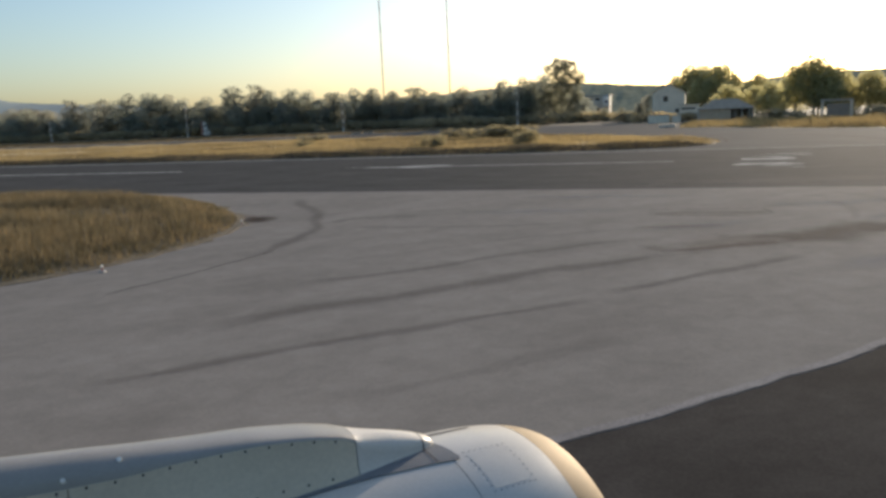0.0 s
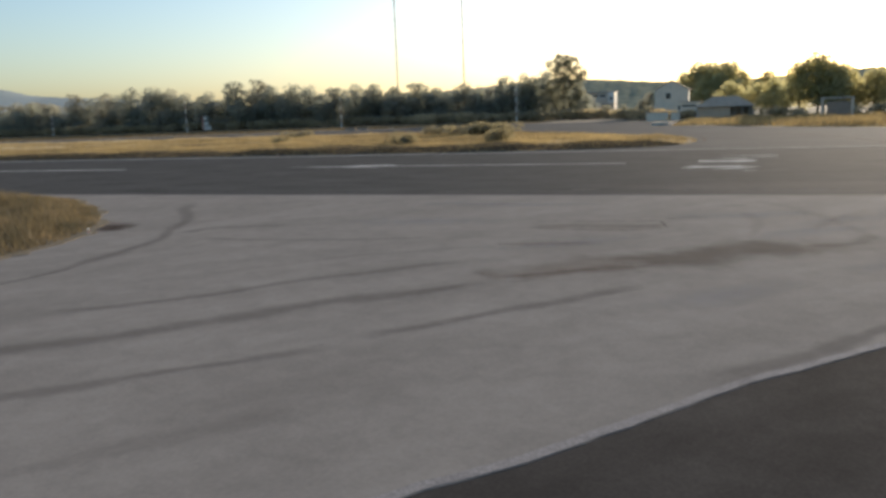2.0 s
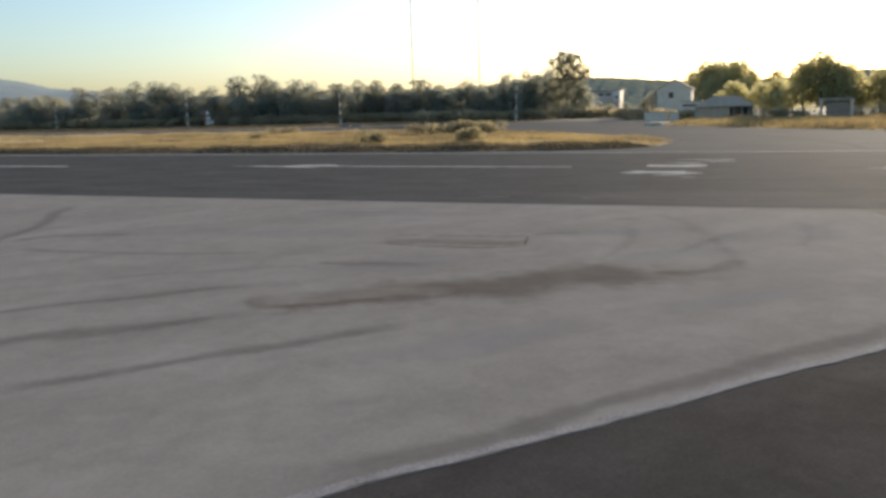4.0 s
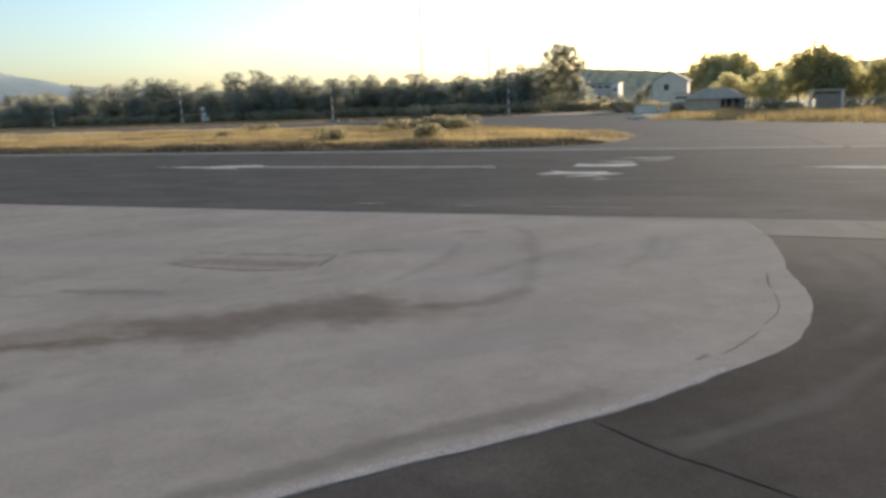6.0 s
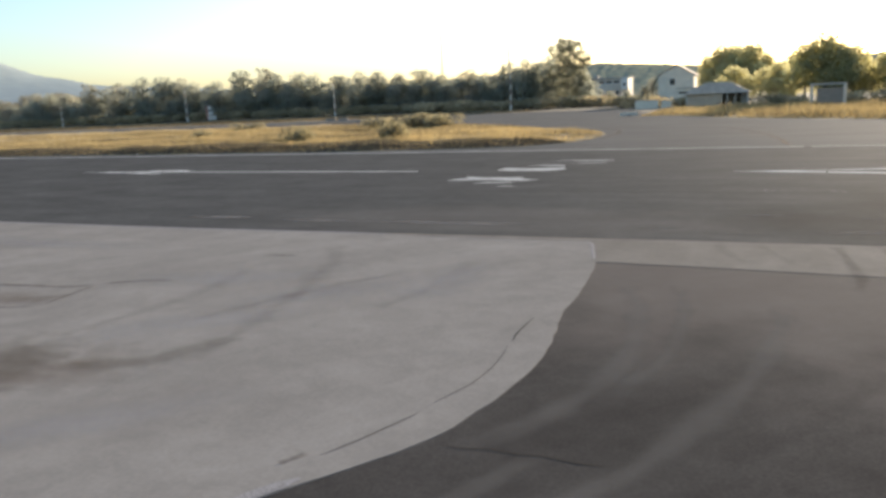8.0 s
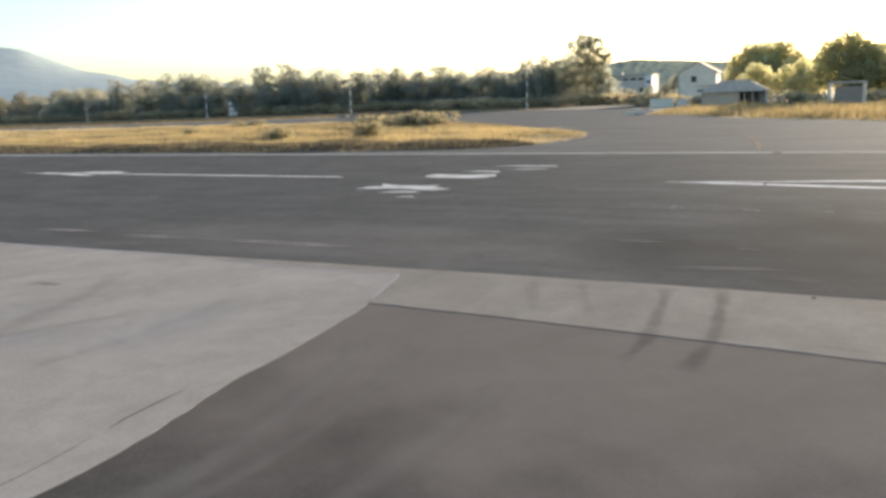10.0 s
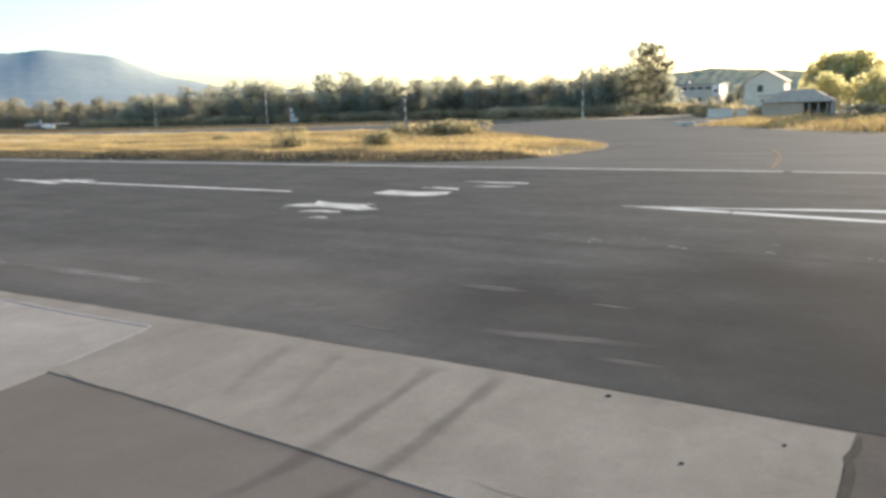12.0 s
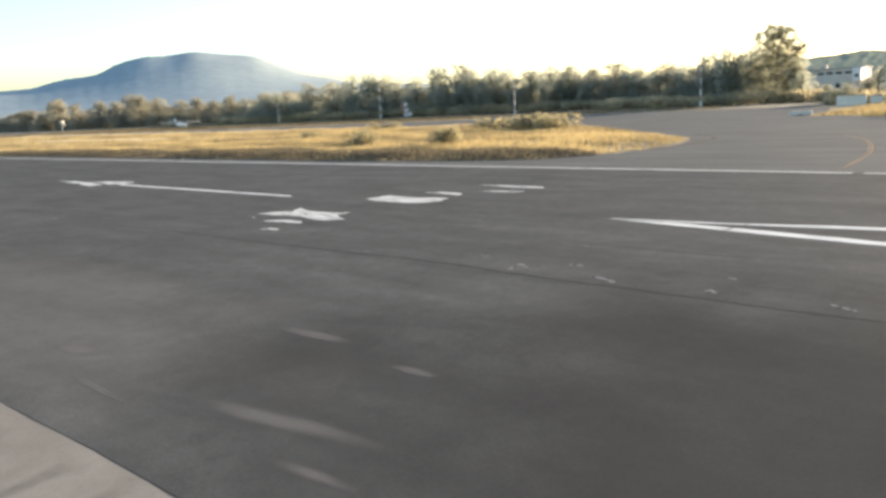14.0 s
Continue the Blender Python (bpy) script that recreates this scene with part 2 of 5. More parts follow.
M_SHRUB = surface("shrub_leaves", (0.215, 0.195, 0.14), (0.27, 0.235, 0.16), size=2, fine=0.3, rough=0.7, bump=0, vary=0.35, through_light=0.6, local=True)
M_SCRUB = surface("pale_undergrowth", (0.36, 0.315, 0.235), (0.43, 0.37, 0.275), size=3, fine=0.4, rough=0.7, bump=0, spec=0.05, vary=0.2, through_light=0.65, local=True)
M_BARK = surface("bark", (0.12, 0.095, 0.07), (0.2, 0.17, 0.13), size=0.6, fine=0.08, rough=0.9, bump=0.5, local=True)
M_PANEL = surface("weathered_boards", (0.30, 0.245, 0.195), (0.24, 0.195, 0.155), size=0.8, fine=0.1, rough=0.85, bump=0.3, local=True)
# Pale blue of distant haze is put into the mountain's base colour.
M_MOUNT = surface("far_mountain_haze", (0.262, 0.304, 0.315), (0.298, 0.338, 0.337), size=300, fine=40, rough=1, bump=0, spec=0, grit=0.08)
# Woodland green made paler and greyer here to imitate haze on the hill.
M_HILL = surface("wooded_hill_haze", (0.248, 0.254, 0.183), (0.307, 0.301, 0.212), size=40, fine=7, rough=1, bump=0, spec=0)
M_WHITE = surface("white_render", (0.75, 0.66, 0.53), (0.65, 0.57, 0.455), size=2, fine=0.1, rough=0.85, bump=0.15, local=True)
M_GREYWALL = surface("grey_render", (0.45, 0.40, 0.34), (0.37, 0.325, 0.275), size=2, fine=0.1, rough=0.85, bump=0.15, local=True)
M_TILE = surface("clay_tile", (0.50, 0.385, 0.275), (0.41, 0.31, 0.225), size=1.2, fine=0.12, rough=0.8, bump=0.3, local=True, vary=0.15)
M_GLASS = surface("dark_window_glass", (0.03, 0.035, 0.04), (0.05, 0.055, 0.06), size=1, fine=0.3, rough=0.12, bump=0, spec=0.5, local=True)
M_BRIGHT = surface("white_metal_panel", (0.86, 0.81, 0.72), (0.78, 0.73, 0.65), size=1, fine=0.1, rough=0.35, bump=0.05, local=True)
M_RED = surface("red_pole_paint", (0.50, 0.24, 0.19), (0.43, 0.20, 0.16), size=0.8, fine=0.1, rough=0.55, bump=0.05, local=True)
M_BAND = surface("faded_red_band", (0.40, 0.285, 0.245), (0.34, 0.24, 0.205), size=0.8, fine=0.1, rough=0.6, bump=0.05, local=True)
M_POLEWHITE = surface("white_pole_paint", (0.86, 0.80, 0.69), (0.76, 0.70, 0.60), size=0.8, fine=0.1, rough=0.5, bump=0.05, local=True)
M_MAST = surface("weathered_mast_paint", (0.20, 0.11, 0.09), (0.26, 0.16, 0.13), size=4, fine=0.5, rough=0.7, bump=0, local=True)
M_STEEL = surface("galvanised_steel", (0.32, 0.32, 0.32), (0.22, 0.22, 0.22), size=0.6, fine=0.08, rough=0.5, metal=0.6, bump=0.05, local=True)
M_BLOCK = surface("cast_concrete", (0.62, 0.53, 0.42), (0.52, 0.445, 0.35), size=0.8, fine=0.06, rough=0.9, bump=0.3, local=True)
M_COWL = surface("grey_white_cowl_paint", (0.62, 0.575, 0.515), (0.56, 0.52, 0.465), size=0.7, fine=0.02, rough=0.33, bump=0.02, spec=0.5, local=True, grit=0.05)
M_GUSSET = surface("slate_gusset_paint", (0.235, 0.235, 0.24), (0.205, 0.205, 0.21), size=0.4, fine=0.02, rough=0.7, bump=0.02, spec=0.1, local=True, grit=0.05)
M_COWLBLUE = surface("blue_grey_cowl_paint", (0.33, 0.31, 0.285), (0.29, 0.272, 0.25), size=0.5, fine=0.02, rough=0.35, bump=0.02, spec=0.5, local=True, grit=0.05)
M_CREAM = surface("cream_fairing_paint", (0.64, 0.555, 0.43), (0.56, 0.485, 0.375), size=0.6, fine=0.03, rough=0.38, bump=0.03, spec=0.5, local=True, grit=0.06)
# Golden tint of the low sun is put into the lip's metal colour.
M_LIP = surface("bare_metal_lip", (0.27, 0.215, 0.145), (0.235, 0.187, 0.127), size=0.4, fine=0.02, rough=0.7, bump=0.02, metal=0.6, local=True, grit=0.05)
M_SEAM = surface("dark_seam", (0.07, 0.07, 0.075), (0.05, 0.05, 0.055), size=0.2, fine=0.02, rough=0.7, bump=0, local=True)
M_FAN = surface("fan_blade_metal", (0.20, 0.20, 0.21), (0.14, 0.14, 0.15), size=0.3, fine=0.03, rough=0.4, metal=0.8, bump=0, local=True)


# ---- helpers of this scene ----
def part(name, bm, material, parent=None, label="", smooth=False):
    me = bpy.data.meshes.new(name)
    bm.normal_update()
    bm.to_mesh(me)
    bm.free()
    me.materials.append(material)
    if smooth:
        me.shade_smooth()
    ob = new(name, me)
    ob.parent = parent
    if label:
        ob["label"] = label
    return ob


def stuff(name, verts, faces, material, label, category):
    me = bpy.data.meshes.new(name)
    me.from_pydata(verts, [], faces)
    me.materials.append(material)
    return tagged(new(name, me), label, category, kind="stuff")


def base(name, m, label, category, group=""):
    ob = new(name)
    ob.empty_display_size = 0.2
    ob.matrix_basis = m
    return tagged(ob, label, category, group)


def box(bm, x0, x1, y0, y1, z0, z1, bevel=0.0):
    r = bmesh.ops.create_cube(bm, size=1.0, matrix=Matrix.LocRotScale(((x0 + x1) / 2, (y0 + y1) / 2, (z0 + z1) / 2), None, (x1 - x0, y1 - y0, z1 - z0)))
    if bevel:
        es = {e for v in r["verts"] for e in v.link_edges}
        bmesh.ops.bevel(bm, geom=list(es), offset=bevel, segments=2, affect="EDGES")
    return bm


def one_box(*a, **k):
    return box(bmesh.new(), *a, **k)


def tube(bm, a, b, ra, rb, sides=8, cap=True):
    a, b = Vector(a), Vector(b)
    q = (b - a).to_track_quat("Z", "Y")
    rings = []
    for p, r in ((a, ra), (b, rb)):
        rings.append([bm.verts.new(p + q @ Vector((r * math.cos(i * math.tau / sides), r * math.sin(i * math.tau / sides), 0))) for i in range(sides)])
    for i in range(sides):
        j = (i + 1) % sides
        bm.faces.new((rings[0][i], rings[0][j], rings[1][j], rings[1][i]))
    if cap:
        bm.faces.new(rings[0][::-1])
        bm.faces.new(rings[1])
    return bm


def ragged(points, step=0.5, amp=0.1, closed=True, seed=0.0):
    """The outline through points, cut into short steps and made uneven."""
    out, n = [], len(points)
    for i in range(n if closed else n - 1):
        a, b = Vector((*points[i], 0)), Vector((*points[(i + 1) % n], 0))
        k = max(1, int((b - a).length / step))
        side = Vector((-(b - a).y, (b - a).x, 0)).normalized()
        for j in range(k):
            p = a.lerp(b, j / k)
            p += side * amp * (noise.noise(p * 0.6 + Vector((seed, 0, 0))) + 0.6 * noise.noise(p * 2.3 + Vector((0, seed, 0))))
            out.append((p.x, p.y))
    if not closed:
        out.append(tuple(points[-1]))
    return out


def smooth_line(points, n=6):
    """A rounded line through points (Catmull-Rom)."""
    ps = [Vector(p) for p in points]
    ps = [2 * ps[0] - ps[1], *ps, 2 * ps[-1] - ps[-2]]
    out = []
    for i in range(1, len(ps) - 2):
        a, b, c, d = ps[i - 1:i + 3]
        for j in range(n):
            t = j / n
            out.append(tuple(0.5 * (2 * b + (c - a) * t + (2 * a - 5 * b + 4 * c - d) * t * t + (3 * b - a - 3 * c + d) * t ** 3)))
    return out + [tuple(points[-1])]


def sheet_mesh(points, z, deep=0.03):
    bm = bmesh.new()
    top = [bm.verts.new((x, y, z)) for x, y in points]
    f = bm.faces.new(top)
    f.normal_update()
    if f.normal.z < 0:
        f.normal_flip()
    low = [bm.verts.new((x, y, z - deep)) for x, y in points]
    for i in range(len(points)):
        bm.faces.new((top[i - 1], top[i], low[i], low[i - 1]))
    bmesh.ops.triangulate(bm, faces=[f])
    return bm


def sheet(name, points, z, material, label, category, deep=0.03):
    ob = part(name, sheet_mesh(points, z, deep), material)
    return tagged(ob, label, category, kind="structure")


def ribbon_mesh(line, width, z, ends=0.3):
    """A flat band along a line, tapered at its ends."""
    bm, n, prev = bmesh.new(), len(line), None
    for i, p in enumerate(line):
        a, b = Vector(line[max(0, i - 1)]), Vector(line[min(n - 1, i + 1)])
        s = Vector((-(b - a).y, (b - a).x)).normalized()
        w = width / 2 * (1 if 0 < i < n - 1 else ends) * (1 + 0.25 * noise.noise(Vector((p[0], p[1], 3.0)) * 1.7))
        cur = [bm.verts.new((p[0] + s.x * w, p[1] + s.y * w, z)), bm.verts.new((p[0] - s.x * w, p[1] - s.y * w, z))]
        if prev:
            bm.faces.new((prev[0], prev[1], cur[1], cur[0]))
        prev = cur
    return bm


def blot(name, x, y, half_long, half_wide, turn, z, material, label, category):
    """A stain or mark: a flat disc stretched along its turn, whose material fades it to the rim."""
    bm = bmesh.new()
    bmesh.ops.create_circle(bm, cap_ends=True, segments=28, radius=1.0)
    ob = part(name, bm, material)
    ob.matrix_basis = Matrix.Translation((x, y, z)) @ pose(0, 0, 0, 0, 0, turn) @ Matrix.Diagonal((half_long, half_wide, 1, 1))
    return tagged(ob, label, category, kind="structure")


def inside(poly, x, y):
    """Which of the points x, y (arrays) lie within an outline, and how far each one is from its rim."""
    hit, best = np.zeros(len(x), bool), np.full(len(x), 1e9)
    for (ax, ay), (bx, by) in zip(poly, [*poly[1:], poly[0]]):
        dx, dy = bx - ax, by - ay
        if dy:
            hit ^= ((ay > y) != (by > y)) & (x < dx * (y - ay) / dy + ax)
        t = np.clip(((x - ax) * dx + (y - ay) * dy) / (dx * dx + dy * dy + 1e-9), 0, 1)
        best = np.minimum(best, np.hypot(x - ax - t * dx, y - ay - t * dy))
    return hit, best


def grass(name, poly, count, high, wide, z, material, label, seed, thin_west=None):
    """Single blades and stalks, in patches, over an outline; sparser west of thin_west."""
    rng = np.random.default_rng(seed)
    xs, ys = [p[0] for p in poly], [p[1] for p in poly]
    got, verts = 0, []
    while got < count:
        x, y = rng.uniform(min(xs), max(xs), 60000), rng.uniform(min(ys), max(ys), 60000)
        hit, rim = inside(poly, x, y)
        if thin_west is not None:
            hit &= (x > thin_west) | (rng.random(len(x)) < 0.3)
        x, y, rim = x[hit], y[hit], rim[hit]
        patch = np.array([0.5 + 0.9 * noise.noise((u * 0.16, v * 0.16, 2.0)) + 0.35 * noise.noise((u * 0.7, v * 0.7, 5.0)) for u, v in zip(x, y)])
        hit = rng.random(len(x)) < 0.35 + patch
        x, y, rim, patch = x[hit], y[hit], rim[hit], patch[hit]
        n = len(x)
        h = high * rng.uniform(0.45, 1.1, n) * (0.6 + 0.55 * np.maximum(0, patch)) * np.minimum(1, 0.15 + rim / 3.4)
        a, w, la = rng.uniform(0, math.tau, n), wide * rng.uniform(0.5, 1.2, n), rng.uniform(0, math.tau, n)
        lean = h * rng.uniform(0.05, 0.5, n)
        dx, dy, zero = np.cos(a) * w / 2, np.sin(a) * w / 2, np.full(n, z)
        verts.append(np.stack([np.stack([x - dx, y - dy, zero], -1), np.stack([x + dx, y + dy, zero], -1),
                               np.stack([x + np.cos(la) * lean, y + np.sin(la) * lean, z + h], -1)], 1))
        got += n
    verts = np.concatenate(verts)[:count].reshape(-1, 3)
    faces = np.arange(len(verts)).reshape(-1, 3)
    return stuff(name, verts.tolist(), faces.tolist(), material, label, "grass")

import itertools


# ---- ground ----
def ground():
    bm = bmesh.new()
    rings, seg, prev = (0, 120, 400, 1200, 4600), 64, None
    for r in rings:
        cur = [bm.verts.new((r * math.cos(i * math.tau / seg), r * math.sin(i * math.tau / seg), 0)) for i in range(seg)] if r else [bm.verts.new((0, 0, 0))]
        if prev:
            for i in range(seg):
                j = (i + 1) % seg
                if len(prev) == 1:
                    bm.faces.new((prev[0], cur[i], cur[j]))
                else:
                    bm.faces.new((prev[i], cur[i], cur[j], prev[j]))
        prev = cur
    tagged(part("ground", bm, M_SOIL), "dry brown soil and stubble reaching the horizon", "ground", kind="structure")


ground()
RUNWAY_EDGE = [(-40, 45.85), (4, 45.9), (9, 46.05), (14, 46.24), (20, 46.44), (26, 46.6)]  # it bends a little beside the apron
sheet("taxiway", [(-60, -80), (110, -80), (110, 45.8), (-60, 45.8)], 0.012, M_TAXI, "dark worn asphalt taxiway beside the pale apron", "taxiway")
sheet("taxiway_edge", [(-60, 45.8), (110, 45.8), (110, 46.6), *RUNWAY_EDGE[::-1], (-60, 45.85)], 0.012, M_TAXI, "dark worn asphalt between taxiway and runway", "taxiway")
sheet("runway", [(-900, 45.85), *RUNWAY_EDGE, (600, 46.6), (600, 84.6), (-900, 84.6)], 0.016, M_RUNWAY, "dark grey asphalt runway with worn white markings", "runway")
APRON_EDGE = [(-22, -14), (-13, -5.4), (-6, 1.4), (-2, 5.3), (1, 8.3), (2.6, 9.9), (4.1, 11.4), (5.7, 13.1), (7.2, 14.7), (8.3, 16.0), (10.2, 18.6), (12.5, 21.1), (14.9, 23.9), (17.7, 27.0), (18.7, 28.4), (19.5, 29.7), (20.0, 30.4),
              (20.5, 31.4), (20.75, 32.4), (20.95, 33.9), (20.9, 35.9), (20.6, 37.9), (20.45, 41), (20.05, 43.2), (19.5, 45.75)]
apron_rim = ragged(smooth_line(APRON_EDGE, 5), 0.22, 0.07, closed=False, seed=3)
GRASS_EDGE = [(-46, 45.8), (-34, 44.8), (-28, 43.2), (-22.8, 39.5), (-19.4, 36.3), (-16.9, 33.3), (-15.4, 30.6), (-14.5, 27.6), (-14.3, 24.3), (-14.8, 21.3), (-16.3, 18.0), (-19.5, 13.0), (-25, 6), (-34, -3)]
sheet("apron", [(-40, 45.85), (-60, 45.85), (-60, -14)] + apron_rim + [(16.5, 45.65), (13.5, 45.75), (12, 46.14), (9, 46.03), (4, 45.88)], 0.0205, M_APRON, "pale worn concrete apron with dark tyre streaks", "apron")
sheet("shoulder", ragged([(20.05, 42.95), (24, 42.85), (32.4, 42.3), (32.55, 46.5), (26, 46.57), (20, 46.4), (14, 46.2), (12, 46.12), (13.5, 45.72), (16.5, 45.62), (19.45, 45.72)], 0.5, 0.04), 0.0212, M_STRIP, "brownish concrete shoulder strip along the runway edge", "shoulder")
NEAR_GRASS = [(-75, 45.6)] + GRASS_EDGE + [(-75, -3)]
near_poly = ragged([(x + 0.5, y - 0.25) if i else (x, y) for i, (x, y) in enumerate(NEAR_GRASS)], 0.5, 0.5, seed=8)
sheet("verge", near_poly, 0.045, M_SOIL, "bare brown earth under tall dry grass", "verge", deep=0.04)
FAR_TAR = [(-420, 84.6), (300, 84.6), (300, 86), (140, 90), (90, 98), (60, 108), (35, 125.5), (17.6, 143.3), (6.6, 161), (0, 180), (-8, 205), (-20, 222), (-45, 226), (-90, 205), (-240, 186), (-420, 186)]
sheet("far_taxiway", FAR_TAR, 0.012, M_FARTAR, "light grey tarmac taxiway beyond the runway", "taxiway")
ISLAND = [(-420, 88), (-97, 87.6), (-46, 87.4), (-16, 86.9), (-4, 87.8), (3, 90.2), (6.2, 94.5), (7.2, 99.5), (7.0, 106), (5, 113), (-3, 122), (-10, 130), (-22, 141), (-34, 151), (-52, 158), (-78, 160), (-120, 162), (-175, 165), (-420, 172)]
island = ragged(ISLAND, 1.0, 0.5, seed=4)
sheet("grass_island", island, 0.05, M_SOIL, "brown earth of the grass island between runway and taxiway", "verge", deep=0.05)

# ---- painted lines and marks ----
Z = 0.021


def painted(name, points, material, label, amp=0.05, z=Z):
    ob = part(name, sheet_mesh(ragged(points, 0.25, amp * 1.8, seed=points[0][0]), z, 0.003), material)
    return tagged(ob, label, "marking", kind="structure")


painted("far_edge_line", [(-700, 84.25), (26, 84.25), (26, 84.75), (-700, 84.75)], M_LINE, "worn white edge line along the far runway side", 0.02)
painted("far_edge_line", [(26.5, 84.3), (400, 84.3), (400, 84.7), (26.5, 84.7)], M_LINE, "worn white edge line along the far runway side", 0.02)
painted("centre_dash", [(-74, 67.2), (-46, 67.2), (-46, 67.75), (-74, 67.75)], M_DASH, "worn white centreline dash on the runway")
painted("centre_dash", [(-18.5, 67.75), (2.9, 67.45), (2.9, 67.85), (-18.5, 68.2)], M_DASH, "worn white centreline dash on the runway")
painted("centre_dash_barb", [(-27.8, 68.1), (-25.0, 68.3), (-22.4, 68.3), (-18.1, 67.2), (-18.2, 66.4), (-21.9, 67.2)], M_PAINT, "ragged white barb at the end of a dash", 0.06)
painted("centre_dash_barb", [(-22.7, 68.5), (-20.3, 69.3), (-18.2, 69.5), (-16.7, 69.0), (-17.2, 67.7)], M_PAINT, "ragged white barb at the end of a dash", 0.06)
painted("centre_dash", [(22.2, 67.1), (26.5, 67.45), (31, 68.15), (52, 69.2), (52, 69.75), (31, 68.75), (26.4, 67.75), (22.4, 67.3)], M_DASH, "worn white centreline dash, split along its middle")
painted("centre_dash", [(22.6, 67.0), (26.8, 66.35), (31, 65.7), (33.5, 65.4), (33.5, 66.0), (31, 66.3), (27, 66.9), (25, 67.15)], M_DASH, "lower limb of a split white centreline dash")
painted("centre_dash", [(72, 67.2), (100, 67.2), (100, 67.75), (72, 67.75)], M_DASH, "worn white centreline dash on the runway")
# ragged remains of older paint
for pts in ([(7.2, 62.5), (7.4, 63.2), (8.1, 63.7), (7.5, 64.7), (8.9, 64.0), (10.1, 64.1), (11.2, 64.5), (11.1, 63.7), (12.5, 63.0), (11.8, 62.4), (10.9, 62.45), (9.8, 62.8), (8.4, 62.6)],
            [(9.3, 61.2), (10.0, 61.8), (11.1, 61.9), (11.6, 61.5), (10.7, 61.4)],
            [(11.2, 59.8), (11.4, 60.1), (11.9, 60.2), (12.2, 59.85), (11.7, 59.75)],
            [(7.6, 61.8), (7.8, 61.92), (8.2, 61.68)],
            [(8.2, 68.1), (8.3, 69.7), (10.5, 69.4), (12.0, 70.0), (12.5, 68.9), (12.0, 67.9), (10.4, 67.8), (9.3, 67.8)],
            [(9.2, 71.3), (10.1, 71.7), (11.6, 71.5), (11.9, 70.9), (10.8, 71.1)],
            [(9.8, 75.05), (10.9, 75.12), (14.0, 75.12), (14.3, 74.6), (12.3, 74.5)],
            [(11.9, 72.6), (12.5, 73.0), (14.2, 73.2), (13.9, 72.7)]):
    painted("paint_remnant", pts, M_REMNANT, "ragged remnant of old white runway paint", 0.05)
for line, width in (([(24.15, 58.45), (24.0, 59.2), (24.3, 59.0), (24.7, 58.6)], 0.12), ([(26.4, 58.8), (26.8, 58.75), (27.25, 58.45)], 0.14), ([(25.2, 59.75), (25.7, 59.7)], 0.13), ([(22.2, 59.7), (22.8, 59.6)], 0.10), ([(14.7, 59.7), (14.95, 59.65)], 0.12),
                    ([(18.5, 58.5), (18.85, 58.4)], 0.10), ([(24.1, 62.2), (24.4, 62.15)], 0.10), ([(29.3, 58.6), (29.45, 58.85), (29.65, 58.65)], 0.12), ([(29.3, 60.2), (29.55, 60.1)], 0.13), ([(31.9, 58.9), (32.15, 58.75), (32.5, 58.6)], 0.12), ([(-2.2, 57.4), (-1.6, 57.4)], 0.14)):
    tagged(part("paint_fleck", ribbon_mesh(ragged(line, 0.12, 0.06, closed=False, seed=line[0][0]), width, 0.0222), M_FLECK), "small fleck of old white paint", "marking", kind="structure")
for x, y, a, b, turn in ((-40, 47.7, 4, 0.25, 0), (-26, 47.7, 3, 0.25, 0), (-12, 47.6, 3, 0.28, 0), (20.95, 48.55, 0.9, 0.34, 10), (23.6, 47.75, 1.3, 0.14, -2),
                      (24.3, 51.75, 1.5, 0.26, 2), (27.4, 48.7, 2.2, 0.30, 8), (27.5, 51.3, 0.7, 0.2, 0), (29.0, 47.9, 0.9, 0.16, 2)):
    blot("faded_edge_mark", x, y, a, b, turn, 0.0215, M_FAINT, "faint whitish smear of a faded edge stripe", "marking")
for x, y, a, b, turn in ((2.6, 48.6, 2.4, 0.36, 3), (7.6, 48.4, 2.0, 0.38, 3), (13.2, 48.6, 4.0, 0.40, 1)):
    blot("faded_edge_mark", x, y, a, b, turn, 0.0215, M_SMEAR, "whitish smear of a faded edge stripe", "marking")
painted_yellow = part("taxi_line", ribbon_mesh(smooth_line([(14, 119), (18.9, 114.2), (22.6, 103), (23.8, 97), (24.4, 93), (25.0, 86.5)]), 0.35, 0.018), M_YELLOW)
tagged(painted_yellow, "curved worn yellow taxi line on grey tarmac", "marking", kind="structure")
tagged(part("taxi_edge_line", ribbon_mesh(smooth_line([(7.9, 99), (7.8, 108), (6.5, 115), (2, 121)]), 0.3, 0.018), M_YELLOW), "worn yellowish line at the tip of the grass island", "marking", kind="structure")

# ---- cracks, rims, stains ----
def crack(line, width, label, z, material=None):
    ob = part("crack", ribbon_mesh(ragged(line, 0.35, 0.12, closed=False, seed=line[0][0]), width, z), material or M_CRACK)
    return tagged(ob, label, "crack", kind="structure")


crack([(8, 57.9), (13.4, 57.95), (17, 58.1), (20.5, 58.3), (23.8, 58.2), (26.9, 58.1), (33, 58.1), (60, 58.3)], 0.075, "dark tar-filled joint along the runway", 0.0205)
crack([(23.6, 62.5), (26.5, 62.6), (29.0, 62.6)], 0.04, "fine dark joint along the runway", 0.0205)
crack([(26.75, 66.2), (26.85, 66.9), (27.0, 67.7)], 0.10, "dark crack across a painted dash", 0.0245)
crack([(20.4, 42.95), (24, 42.8), (28, 42.5), (32.4, 42.25)], 0.014, "dark joint at the edge of the shoulder strip", 0.0235)
crack([(32.5, 42.4), (32.6, 46.4)], 0.12, "dark joint at the end of the shoulder strip", 0.0237)
